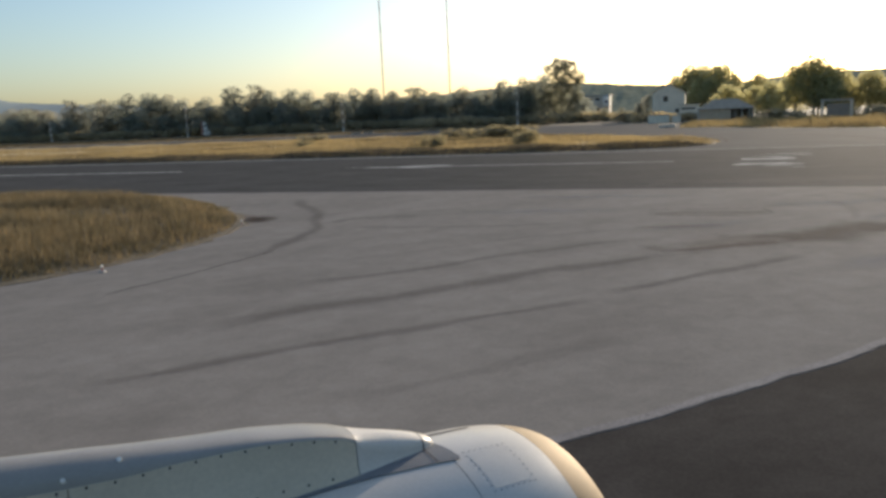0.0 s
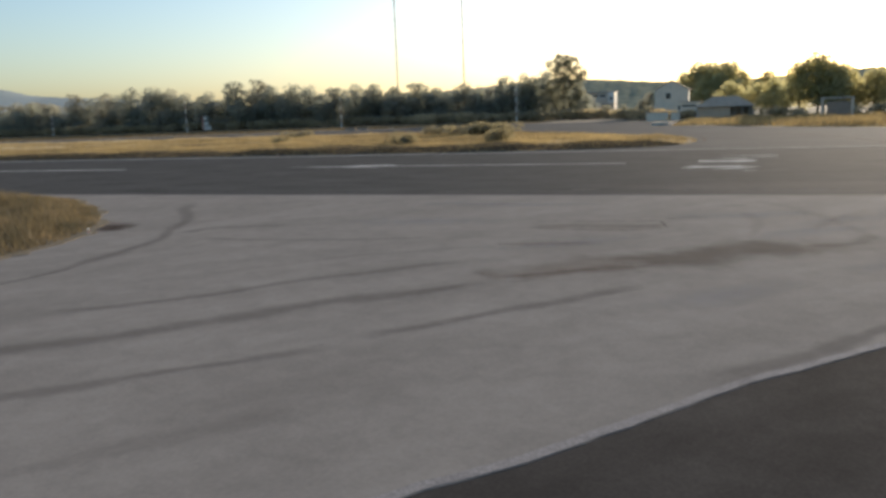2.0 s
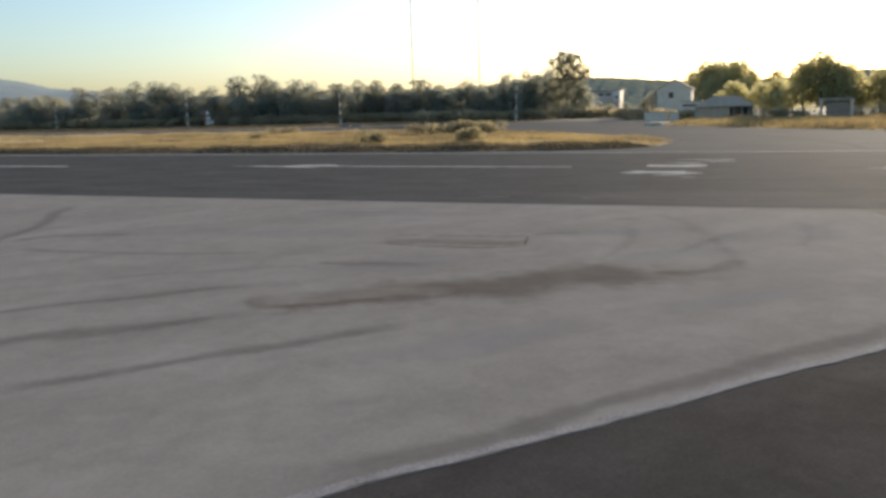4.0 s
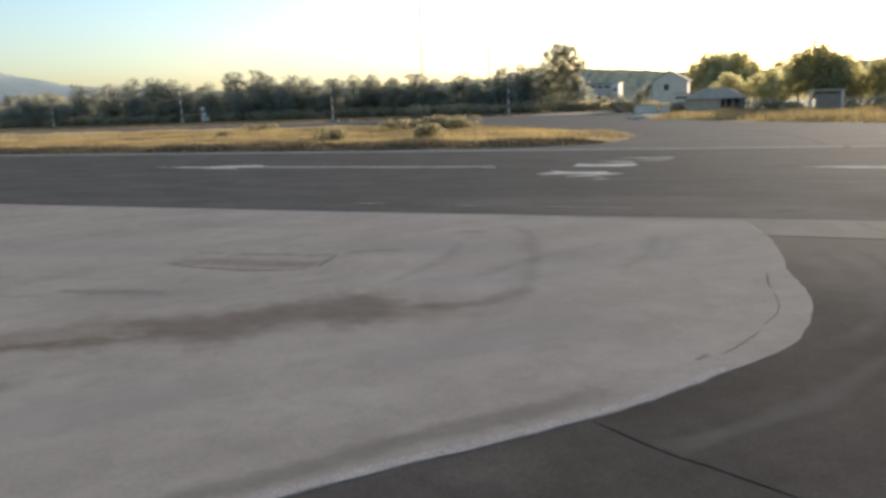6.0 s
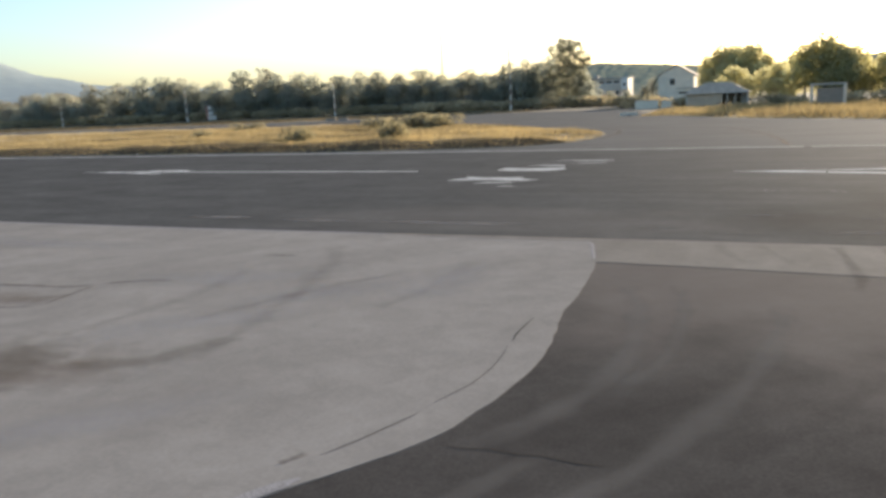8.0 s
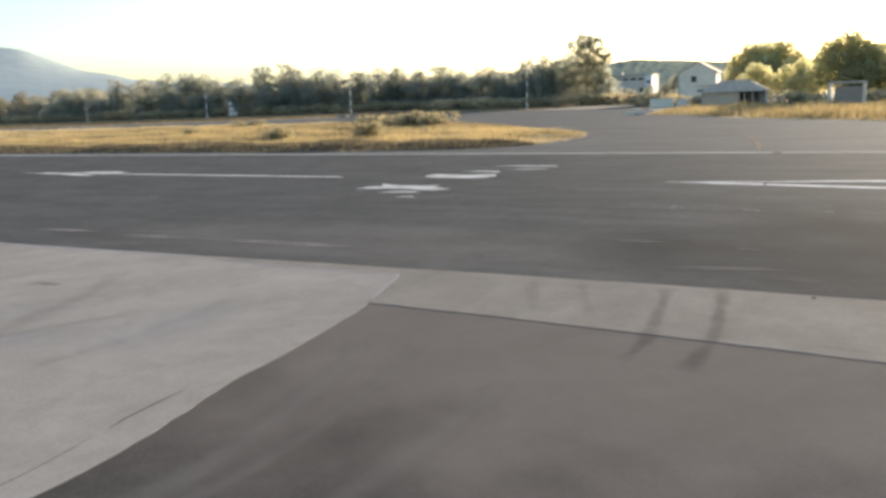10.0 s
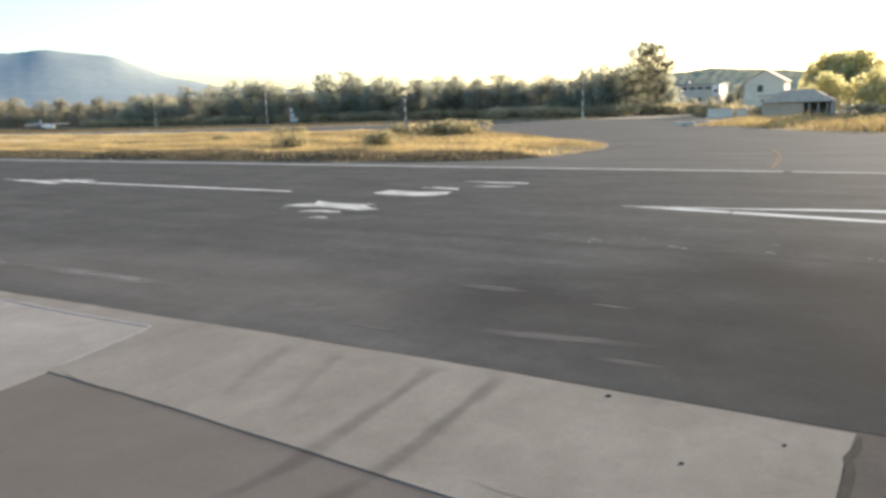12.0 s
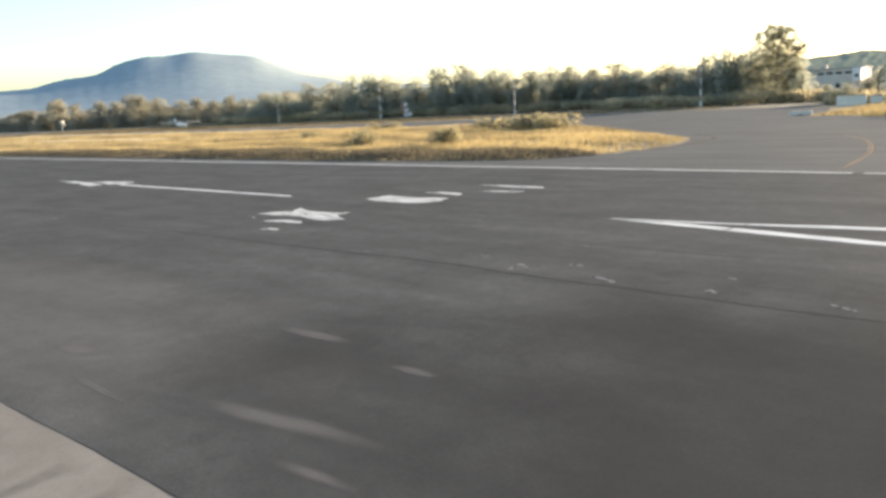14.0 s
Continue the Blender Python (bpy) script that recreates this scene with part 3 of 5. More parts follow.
crack([(20.05, 37.3), (20.15, 36.4), (20.2, 35.7)], 0.035, "dark crack along the apron edge", 0.026)
crack([(20.25, 35.4), (20.3, 34.5), (20.2, 33.4), (20.0, 32.5)], 0.018, "thin dark crack along the apron edge", 0.026)
crack([(19.95, 32.1), (19.6, 31.1), (19.3, 30.4)], 0.022, "thin dark crack along the apron edge", 0.026)
crack([(28.7, 42.95), (29.6, 42.9), (30.6, 42.78)], 0.012, "fine dark crack in the shoulder strip", 0.0243)
crack([(17.7, 26.95), (18.1, 26.7), (18.6, 26.4), (19.0, 26.2), (19.7, 25.85), (21.4, 25.1)], 0.05, "dark crack across the taxiway asphalt", 0.0203)
crack([(20.7, 31.2), (21.4, 31.3), (22.1, 31.3), (23.0, 31.3)], 0.03, "dark crack across the taxiway asphalt", 0.0203)
crack([(-11.2, 17.6), (-10.6, 20.0), (-10.2, 22.5), (-10.0, 24.1), (-9.9, 25.1)], 0.07, "dark crack curving over pale concrete", 0.026)
tagged(part("apron_rim", ribbon_mesh([(x - 0.10, y + 0.08) for x, y in apron_rim[40:-60]], 0.2, 0.0262), M_RIM), "bleached rim of the pale concrete apron", "edge", kind="structure")
tagged(part("runway_rim", ribbon_mesh([(x, float(np.interp(x, *zip(*RUNWAY_EDGE))) - 0.12) for x in range(-60, 13, 2)], 0.2, 0.0262), M_RIM), "bleached rim of the apron at the runway", "edge", kind="structure")
tagged(part("shoulder_joint", ribbon_mesh([(13, 45.7), (14.5, 45.66), (16.5, 45.62), (18, 45.66), (19.35, 45.7), (19.5, 45.4), (19.7, 44.6), (19.95, 43.6), (20.05, 43.2)], 0.1, 0.0275), M_RIM), "pale joint near the corner of the apron", "edge", kind="structure")


layer = itertools.cycle(range(12))


def trail(name, line, width, material, label, category, z=0.0285):
    """A soft-edged band of uneven width along a line; its edge value runs from 0 in the middle to 1 at the rim."""
    pts = [Vector((*p, 0)) for p in smooth_line(line, 10)]
    length = sum((b - a).length for a, b in zip(pts[:-1], pts[1:]))
    bm, edges, prev, run = bmesh.new(), [], None, 0.0
    for i, p in enumerate(pts):
        d = pts[min(i + 1, len(pts) - 1)] - pts[max(i - 1, 0)]
        run += (p - pts[i - 1]).length if i else 0
        side = Vector((-d.y, d.x, 0)).normalized()
        q = p + side * width * 0.5 * noise.noise(p * 0.35 + Vector((7, 3, 0)))
        w = width * (1.15 + 0.7 * noise.noise(p * 0.5) + 0.4 * noise.noise(p * 1.7))
        end = max(0.0, 1 - min(run, length - run) / (0.18 * length))
        cur = []
        for k in (-1, -0.6, -0.25, 0.25, 0.6, 1):
            cur.append(bm.verts.new(q + side * w * k + Vector((0, 0, z))))
            edges.append(min(1.0, max(abs(k), end)))
        if prev:
            for j in range(5):
                bm.faces.new((prev[j], prev[j + 1], cur[j + 1], cur[j]))
        prev = cur
    ob = part(name, bm, material)
    ob.data.attributes.new("edge", "FLOAT", "POINT").data.foreach_set("value", edges)
    return tagged(ob, label, category, kind="structure")


def tyre_track(line, width, label="soft dark tyre rubber track on concrete", material=None):
    trail("tyre_mark", line, width * 1.3, material or M_TYRE, label, "tyre mark", z=0.0272 + 0.0002 * next(layer))


tyre_track([(-6.4, 14.6), (-5.0, 16.3), (-3.9, 17.4), (-2.3, 18.8), (-0.8, 20.7), (0.7, 22.4), (1.8, 23.2), (3.1, 24.4), (3.9, 25.4), (5.0, 26.2)], 0.42)
tyre_track([(-6.5, 19.4), (-4.4, 21.2), (-2.8, 22.6), (-2.0, 23.8), (-1.1, 24.8), (0.1, 25.8), (1.1, 26.9), (1.9, 27.6), (3.2, 28.4)], 0.26)
tyre_track([(-6.2, 10.6), (-3.6, 13.4), (-1.7, 15.2), (-0.8, 15.9), (0.4, 17.2), (1.3, 17.9), (3.2, 19.6)], 0.24)
tyre_track([(2.6, 19.6), (4.2, 21.4), (5.4, 22.8), (6.3, 23.5), (7.2, 24.6), (8.3, 25.9)], 0.26)
tyre_track([(-2.6, 26.9), (-1.2, 28.4), (1.1, 29.7), (3.4, 31.0)], 0.22, material=M_TRACE)
tyre_track([(-9.8, 30.7), (-6.2, 30.9), (-3.5, 31.2), (0.2, 32.3)], 0.18)
tyre_track([(-0.8, 11.3), (1.3, 13.5), (4, 16.2)], 0.3, material=M_TRACE)
tyre_track([(-10.2, 22.5), (-10.0, 24.1), (-10.3, 26.4), (-10.5, 28.0), (-10.8, 30.1), (-12.0, 32.3), (-13.6, 35.5), (-16.6, 39.3), (-18.8, 42.9)], 0.34)
tyre_track([(-10.9, 31.7), (-10.6, 33.2), (-9.0, 34.0), (-7.4, 34.3)], 0.32)
tyre_track([(9.2, 18.1), (10.3, 19.5), (11.6, 20.9), (12.8, 22.4), (14.6, 24.4), (17.2, 27.4), (18.4, 29.2)], 0.34, "dark dusty band just inside the apron rim")
tyre_track([(14.2, 31.8), (14.8, 33.2), (14.6, 34.5), (14.1, 36.4), (13.8, 38.2), (12.6, 41.6), (10.9, 44.2)], 0.26, material=M_TRACE)
tyre_track([(10.9, 33.3), (11.1, 35.6), (11.2, 37.8), (10.6, 40.4)], 0.2, material=M_TRACE)
tyre_track([(12.7, 34.9), (13.3, 36.4), (13.8, 37.6), (15.6, 41.0)], 0.2, material=M_TRACE)
tyre_track([(16.4, 36.6), (16.9, 39.4), (16.7, 42.6)], 0.22, material=M_TRACE)
for line, w in (([(21.2, 41.2), (22.1, 38.6), (22.4, 36.0), (22.2, 33.9), (21.7, 32.4), (20.9, 30.9)], 0.32), ([(22.6, 41.1), (23.0, 38.4), (23.0, 35.6), (22.4, 33.1)], 0.2), ([(24.9, 40), (24.6, 36), (23.6, 32), (21.6, 28.4)], 0.3), ([(13, 16), (17, 20.6), (21, 25), (24, 29)], 0.5), ([(18.6, 26.0), (20.6, 28.4), (22.2, 31.6)], 0.3)):
    trail("scuff", line, w, M_SCUFF, "pale scuffed arc worn into dark asphalt", "scuff", z=0.0192 + 0.0001 * next(layer))
tyre_track([(24.0, 31.6), (24.7, 32.7), (25.5, 33.8), (26.3, 35.2)], 0.22, "soft dark tyre rubber track on asphalt", M_TRACE)
tyre_track([(24.1, 43.4), (23.5, 44.6), (23.0, 46.2)], 0.13, material=M_TRACE)
tyre_track([(24.2, 46.2), (24.7, 44.8), (25.2, 43.3)], 0.12, material=M_TRACE)
tyre_track([(26.3, 40.8), (26.5, 42.0), (26.5, 42.9), (26.33, 44.7), (26.2, 46.5)], 0.16)
tyre_track([(27.4, 40.4), (27.58, 41.8), (27.6, 43.0), (27.5, 44.7), (27.4, 46.7)], 0.17)
STAIN = "brownish stain with uneven rim on pale concrete"


def stain(line, width, material=None, label=STAIN):
    trail("stain", line, width, material or M_STAIN, label, "stain", z=0.0300 + 0.0002 * next(layer))


stain([(3.4, 26.4), (5.6, 27.2), (7.2, 28.2), (8.5, 29.8), (10.1, 30.8), (11.6, 31.5), (13.0, 31.9), (14.4, 33.2)], 1.6)
stain([(7.4, 28.2), (7.9, 29.2), (9.0, 30.1), (10.3, 30.9), (11.4, 31.6), (12.8, 32.1)], 2.2, M_OLD_STAIN, "faint olive-brown stain on concrete")
stain([(12.3, 31.95), (13.9, 32.5), (14.4, 33.5), (14.9, 34.7)], 0.5, M_OLD_STAIN, "faint olive-brown stain on concrete")
stain([(3.2, 27.4), (4.2, 26.2), (6.4, 27.3), (8.8, 28.6)], 0.4)
stain([(2.6, 35.0), (4.6, 35.2), (6.6, 35.4), (8.4, 36.0)], 0.75)
stain([(2.4, 31.0), (4.4, 31.4), (6.2, 31.7)], 0.4)
stain([(-15.9, 32.6), (-16.8, 33.8), (-18.6, 35.2)], 0.6)
SCAR = "thin dark rim of a sunken concrete repair"
for line, w in (([(2.9, 36.4), (3.4, 36.55), (3.9, 36.5)], 0.14), ([(4.1, 36.45), (5.6, 36.7), (7.0, 36.9), (7.7, 37.3)], 0.13), ([(7.7, 37.2), (7.9, 36.2), (8.1, 35.2)], 0.06), ([(8.1, 35.1), (6.5, 34.55), (5.2, 34.5), (3.9, 34.6), (2.8, 34.9)], 0.10),
                ([(7.7, 37.35), (8.7, 38.0), (9.6, 38.2)], 0.08), ([(10.0, 41.8), (10.5, 41.85), (11.1, 41.9)], 0.13), ([(19.1, 30.4), (18.9, 30.0)], 0.07)):
    stain(line, w, M_SCAR, SCAR)
for i, (x, y, a, b, turn) in enumerate(((11, 39, 4.5, 1.6, 20), (14.5, 38, 3.5, 1.4, 50), (5, 31.6, 4, 1.2, 35), (13, 35, 4, 1.3, 40), (-2, 36, 6, 1.8, 10), (0, 42, 7, 1.5, 0), (15, 30, 4, 1.0, 45), (10, 25, 4, 1.2, 48), (17, 40, 1.6, 3.4, 5))):
    blot("dust_patch", x, y, a, b, turn, 0.0268 + 0.00015 * i, M_DUST, "pale dusty patch on worn concrete", "dust")
blot("soil_spill", -15.6, 33.0, 1.5, 2.2, 25, 0.0262, M_SPILL, "dark reddish soil washed onto the concrete", "soil")
for x, y, r in ((29.25, 46.3, 0.045), (30.8, 44.6, 0.03), (31.8, 45.7, 0.028)):
    bm = bmesh.new()
    bmesh.ops.create_icosphere(bm, subdivisions=2, radius=r)
    for v in bm.verts:
        v.co *= 1 + 0.3 * noise.noise(v.co * 9 + Vector((x, y, 0)))
        v.co.z *= 0.35
    ob = part("asphalt_lump", bm, M_CRACK)
    ob.location = (x, y, 0.02 + r * 0.2)
    tagged(ob, "dark lump of broken asphalt on the ground", "lump")

# ---- grass ----
grass("near_grass", NEAR_GRASS, 110000, 0.82, 0.05, 0.045, M_GRASS_NEAR, "tall olive-brown dry grass at the apron edge", 11, -45)
grass("island_grass", ISLAND, 200000, 0.75, 0.10, 0.05, M_GRASS_FAR, "golden dry grass on the island beyond the runway", 12, -110)
# Dark-coloured blades give the island front the shade of its unlit side.
grass("edge_weeds", [(-140, 87.7), (-46, 87.5), (-16, 87.0), (-4, 87.9), (3, 90.4), (5.8, 94), (4, 98), (-4, 95.5), (-12, 98), (-24, 95), (-34, 98.5), (-50, 94), (-70, 98), (-100, 93), (-140, 95)], 60000, 0.8, 0.12, 0.05, M_SHADE_GRASS, "low dark grass imitating the island's shaded runway side", 15)
grass("bleached_grass", [(-300, 161), (-150, 157), (-56, 152), (-48, 155), (-56, 157.5), (-150, 163), (-300, 168)], 16000, 0.85, 0.16, 0.05, M_STRAW, "pale bleached straw along the far rim of the island", 16)
grass("bleached_grass", [(-200, 126), (-120, 122), (-66, 121), (-58, 123), (-100, 127), (-200, 131)], 9000, 0.82, 0.16, 0.05, M_STRAW, "pale bleached straw streak across the island", 17)
RIGHT_GRASS = [(0.6, 163.5), (6.6, 161.5), (17.6, 143.8), (35, 126), (60, 108.5), (90, 98.5), (140, 90.5), (140, 180), (0, 200)]
grass("right_grass", RIGHT_GRASS, 60000, 1.4, 0.16, 0.0, M_GRASS_FAR, "tall golden grass between taxiway and sheds", 13)
grass("back_grass", [(-420, 190), (-240, 190), (-90, 209), (-40, 229), (-40, 262), (-420, 262)], 30000, 0.6, 0.3, 0.0, M_GRASS_NEAR, "rough brown grass in front of the tree belt", 14)


# ---- trees ----
def leaves(lobes, count, size, rng, squash=1.0):
    """Small leaf clumps scattered in and round the lobes of a crown."""
    verts, faces = [], []
    total = sum(r ** 2 for *_, r in lobes)
    for cx, cy, cz, r in lobes:
        for _ in range(int(count * r * r / total)):
            d = Vector((rng.gauss(0, 1), rng.gauss(0, 1), rng.gauss(0, 1))).normalized()
            lump = 1 + 0.28 * noise.noise(d * 2.6 + Vector((cx, cy, cz)))
            p = Vector((cx, cy, cz)) + Vector((d.x, d.y, d.z * squash)) * r * lump * rng.uniform(0.42, 1.0) ** 0.6 * 1.05
            u = Vector((rng.gauss(0, 1), rng.gauss(0, 1), rng.gauss(0, 1))).normalized()
            v = u.orthogonal().normalized()
            s = size * rng.uniform(0.5, 1.2)
            w = u.cross(v)
            i = len(verts)
            verts += [tuple(p + v * s), tuple(p + w * s * 0.6), tuple(p - v * s * 0.8), tuple(p - w * s * 0.55)]
            faces.append((i, i + 1, i + 2, i + 3))
    return verts, faces


def tree(kind, high, spread, seed, material, label, count=3600, size=0.55):
    rng = random.Random(seed)
    t = base("tree", pose(0, 0, -500), label, "tree", "trees along the airfield")
    bm = bmesh.new()
    tube(bm, (0, 0, -0.3), (0.1, 0, high * 0.3), 0.32, 0.24)
    tube(bm, (0.1, 0, high * 0.3), (rng.uniform(-0.4, 0.4), rng.uniform(-0.4, 0.4), high * 0.82), 0.24, 0.05)
    lobes = []
    if kind == "broad":
        n = rng.randint(8, 11)
        for i in range(n):
            a, k = rng.uniform(0, math.tau), (i + 0.5) / n
            z = high * (0.10 + 0.72 * k)
            ring_ = spread * (1.0 - 0.55 * abs(k - 0.35) ** 1.2) * rng.uniform(0.25, 0.6)
            r = spread * rng.uniform(0.36, 0.56) * (1.15 - 0.45 * k)
            lobes.append((ring_ * math.cos(a), ring_ * math.sin(a), z, r * 1.12))
        lobes.append((rng.uniform(-0.5, 0.5), rng.uniform(-0.5, 0.5), high - spread * 0.33, spread * 0.33))
        for i in range(9):  # loose tufts standing out of the crown
            a, k = rng.uniform(0, math.tau), rng.uniform(0.45, 1.0)
            out = spread * (0.95 - 0.6 * k) * rng.uniform(0.5, 1.0)
            lobes.append((out * math.cos(a), out * math.sin(a), high * (0.28 + 0.66 * k), spread * rng.uniform(0.12, 0.21)))
    elif kind == "umbrella":
        for i in range(13):
            a, k = i * 2.4, i / 12
            out = spread * (0.62 - 0.5 * k)
            lobes.append((out * math.cos(a), out * math.sin(a), high * (0.30 + 0.52 * k), spread * (0.50 - 0.14 * k) * rng.uniform(0.85, 1.1)))
    elif kind == "tall":
        lobes = [(-3.0, 0, 18.4, 2.9), (-0.8, 0.6, 20.2, 2.6), (1.4, -0.4, 20.2, 2.2), (2.8, -0.6, 18.6, 2.9), (0, 0.8, 16.8, 3.6), (5.6, 0, 16.2, 2.6), (6.6, 0.4, 14.6, 2.0), (3.8, 0.5, 14.2, 2.7), (-1.0, -1, 14.4, 2.9), (-1.8, 0, 21.9, 1.1), (4.1, 0.2, 20.7, 1.0), (-5.2, 0.3, 19.2, 1.2),
                 (0.6, 0, 12.4, 3.0), (4.2, 0, 12.0, 2.6), (-3.8, 0, 11.6, 2.8), (-2.4, 1, 9, 3.2), (2.5, -1, 9, 3.3), (5.6, 0, 8.5, 2.4), (-5.6, 0, 8, 2.8), (0, 0, 5.5, 3.6), (4.6, 0, 5, 3.0), (-4.8, 0, 4.5, 3.0)]
    else:  # slender
        for i in range(8):
            k = (i + 0.5) / 8
            lobes.append((rng.uniform(-0.3, 0.3), rng.uniform(-0.3, 0.3), high * (0.12 + 0.8 * k), spread * (0.75 - 0.5 * abs(k - 0.4))))
    for x, y, z, r in lobes:
        tube(bm, (0.05, 0, max(high * 0.18, z * 0.72)), (x * 0.9, y * 0.9, z), 0.10, 0.03, 5, cap=False)
    part("trunk", bm, M_BARK, t)
    verts, faces = leaves(lobes, count, size, rng, 0.85)
    me = bpy.data.meshes.new("crown")
    me.from_pydata(verts, [], faces)
    me.materials.append(material)
    c = new("crown", me)
    c.parent = t
    return t, high


def plant(model, x, y, high, turn, wide=1.0):
    t, h = model
    s = high / h * 1.07
    return copy_thing(t, pose(x, y, 0, 0, 0, turn) @ Matrix.Diagonal((s * wide, s * wide, s, 1)))


BROAD = [tree("broad", 16, 6.6, 20 + i, M_LEAF if i % 3 else M_LEAF_WARM, "dark green broad-crowned tree in a dense belt", 4800, 0.32) for i in range(8)]
DARK = [tree("broad", 16, 6.6, 80 + i, M_LEAF_DARK, "dark grey-green tree before the blue mountain", 4200, 0.36) for i in range(4)]
SLIM = [tree("slender", 14, 2.6, 40 + i, M_LEAF, "slender dark tree standing above the belt", 1800, 0.32) for i in range(2)]
BIG = tree("tall", 23.1, 6.4, 64, M_LEAF_TALL, "tall spreading eucalyptus standing above the belt", 15000, 0.30)
PINES = [tree("umbrella", 13, 6.2, 50 + i, M_PINE, "umbrella pine with a rounded sunlit crown", 6500, 0.32) for i in range(3)]
trng = random.Random(3)
BELT = [(-321, 16), (-311, 15.6), (-298, 14.5), (-282, 18), (-262.5, 17.8), (-248.5, 19.2), (-238, 19.6), (-229, 16.3), (-217, 16.2), (-206, 16.4), (-192, 20), (-182, 20),
        (-173, 17.3), (-165, 17.6), (-155, 16.8), (-142, 15.3), (-132.5, 16), (-124.5, 16), (-116, 13.4), (-107, 15.7), (-98.5, 13), (-87, 14.6), (-78, 11.8), (-68, 15.7), (-60, 15.3), (-54, 16.4)]
for x, h in BELT:
    plant(trng.choice(BROAD), x, 300 + trng.uniform(-3, 3), h, trng.uniform(0, 360), 1.15)
    plant(trng.choice(BROAD), x + trng.uniform(4, 7), 305 + trng.uniform(-2, 3), h * trng.uniform(0.82, 0.95), trng.uniform(0, 360), 1.25)
x = -335.0
while x < -52:
    plant(trng.choice(BROAD), x, 309 + trng.uniform(-3, 6), trng.uniform(11.5, 14), trng.uniform(0, 360), 1.2)
    x += trng.uniform(9, 13)
x = -338.0
while x < -62:  # lower trees that close the belt
    plant(trng.choice(BROAD), x, 296 + trng.uniform(-2, 2), trng.uniform(8.5, 12), trng.uniform(0, 360), 1.35)
    x += trng.uniform(6, 9)
plant(BIG, -42.8, 279, 21.6, 17, 1.0)
for x, y, h in ((-49.8, 279, 16.6), (-37.5, 283, 11), (-55, 284, 13.5)):
    plant(BROAD[1], x, y, h, x * 7)
for x, y, h in ((-68, 288, 15.6), (-77, 292, 12.5), (-63.5, 287, 14.2), (-57, 277, 16.4), (-54, 278, 15.2)):
    plant(SLIM[0], x, y, h, x * 5, 1.2)
# the thinner trees before the mountain
for x, y, h in ((-672, 330, 24), (-640, 322, 25), (-600, 318, 20), (-575, 325, 21), (-530, 318, 19), (-512, 320, 23), (-490, 315, 22), (-470, 318, 19), (-440, 310, 13), (-418, 305, 16), (-398, 304, 16.5), (-380, 305, 14), (-358, 303, 16), (-343, 304, 11)):
    plant(trng.choice(DARK), x, y, h, trng.uniform(0, 360), 1.15)
x = -1150.0
while x < -335:
    plant(trng.choice(DARK), x, 326 + trng.uniform(-6, 6), trng.uniform(9, 13), trng.uniform(0, 360), 1.5)
    x += trng.uniform(7, 11)
x = -1150.0
while x < -330:
    plant(trng.choice(DARK), x, 345 + trng.uniform(-8, 8), trng.uniform(12, 17) + 2.5 * math.sin(x * 0.031), trng.uniform(0, 360), 1.6)
    x += trng.uniform(8, 13)
# pines by the sheds
for i, (x, y, h, w) in enumerate(((-6.5, 372, 17.6, 0.7), (-0.8, 366, 20.8, 0.8), (3.6, 362, 20.6, 1.0), (11.6, 350, 20.4, 1.05), (7.6, 356, 19.4, 1.0), (17.5, 346, 15.5, 0.7), (26, 340, 15.5, 0.8), (22.5, 234, 9.8, 0.9), (2.0, 350, 13.4, 0.9), (8.0, 346, 13.8, 0.9), (15.0, 338, 12.6, 0.9), (21.5, 334, 12.4, 0.9), (28.5, 228, 13.9, 0.9), (32.6, 226, 15.4, 0.95), (36.2, 227, 12.9, 0.9), (38.5, 231, 12.8, 1.0), (46, 229, 11.2, 1.1), (54, 228, 11.5, 1.1), (62, 226, 12, 1.1), (72, 224, 12, 1.2), (83, 222, 13, 1.2), (95, 220, 12, 1.2))):
    plant(PINES[i % 3], x, y, h, i * 77, w)
for x, y, h in ((12, 243, 9.5), (20, 246, 9), (26, 244, 9.5), (36, 244, 9.5), (44, 246, 8.5), (52, 243, 9), (60, 244, 9)):
    plant(trng.choice(PINES), x, y, h, trng.uniform(0, 360), 1.3)
for x, y, h in ((-12.4, 263, 9.5), (-15, 262, 6), (-21, 268, 5.5), (-27, 272, 5.5), (-34.5, 276, 10)):
    plant(trng.choice(BROAD), x, y, h * 0.8, trng.uniform(0, 360), 1.3)


def shrub(seed, label, material=None):
    rng = random.Random(seed)
    t = base("shrub", pose(0, 0, -500), label, "shrub", "shrubs of the airfield")
    lobes = [(rng.uniform(-0.9, 0.9), rng.uniform(-0.9, 0.9), rng.uniform(0.45, 1.0), rng.uniform(0.45, 0.7)) for _ in range(7)]
    bm = bmesh.new()
    for x, y, z, r in lobes:
        tube(bm, (0, 0, -0.1), (x, y, z), 0.05, 0.02, 5, cap=False)
    part("stem", bm, M_BARK, t)
    verts, faces = leaves(lobes, 1000, 0.12, rng)
    me = bpy.data.meshes.new("foliage")
    me.from_pydata(verts, [], faces)
    me.materials.append(material or M_SHRUB)
    c = new("foliage", me)
    c.parent = t
    return t, 1.5


SHRUBS = [shrub(70 + i, "rounded dusty shrub in golden grass") for i in range(3)]
SCRUB = [shrub(75 + i, "pale grey-green undergrowth along the trees", M_SCRUB) for i in range(3)]
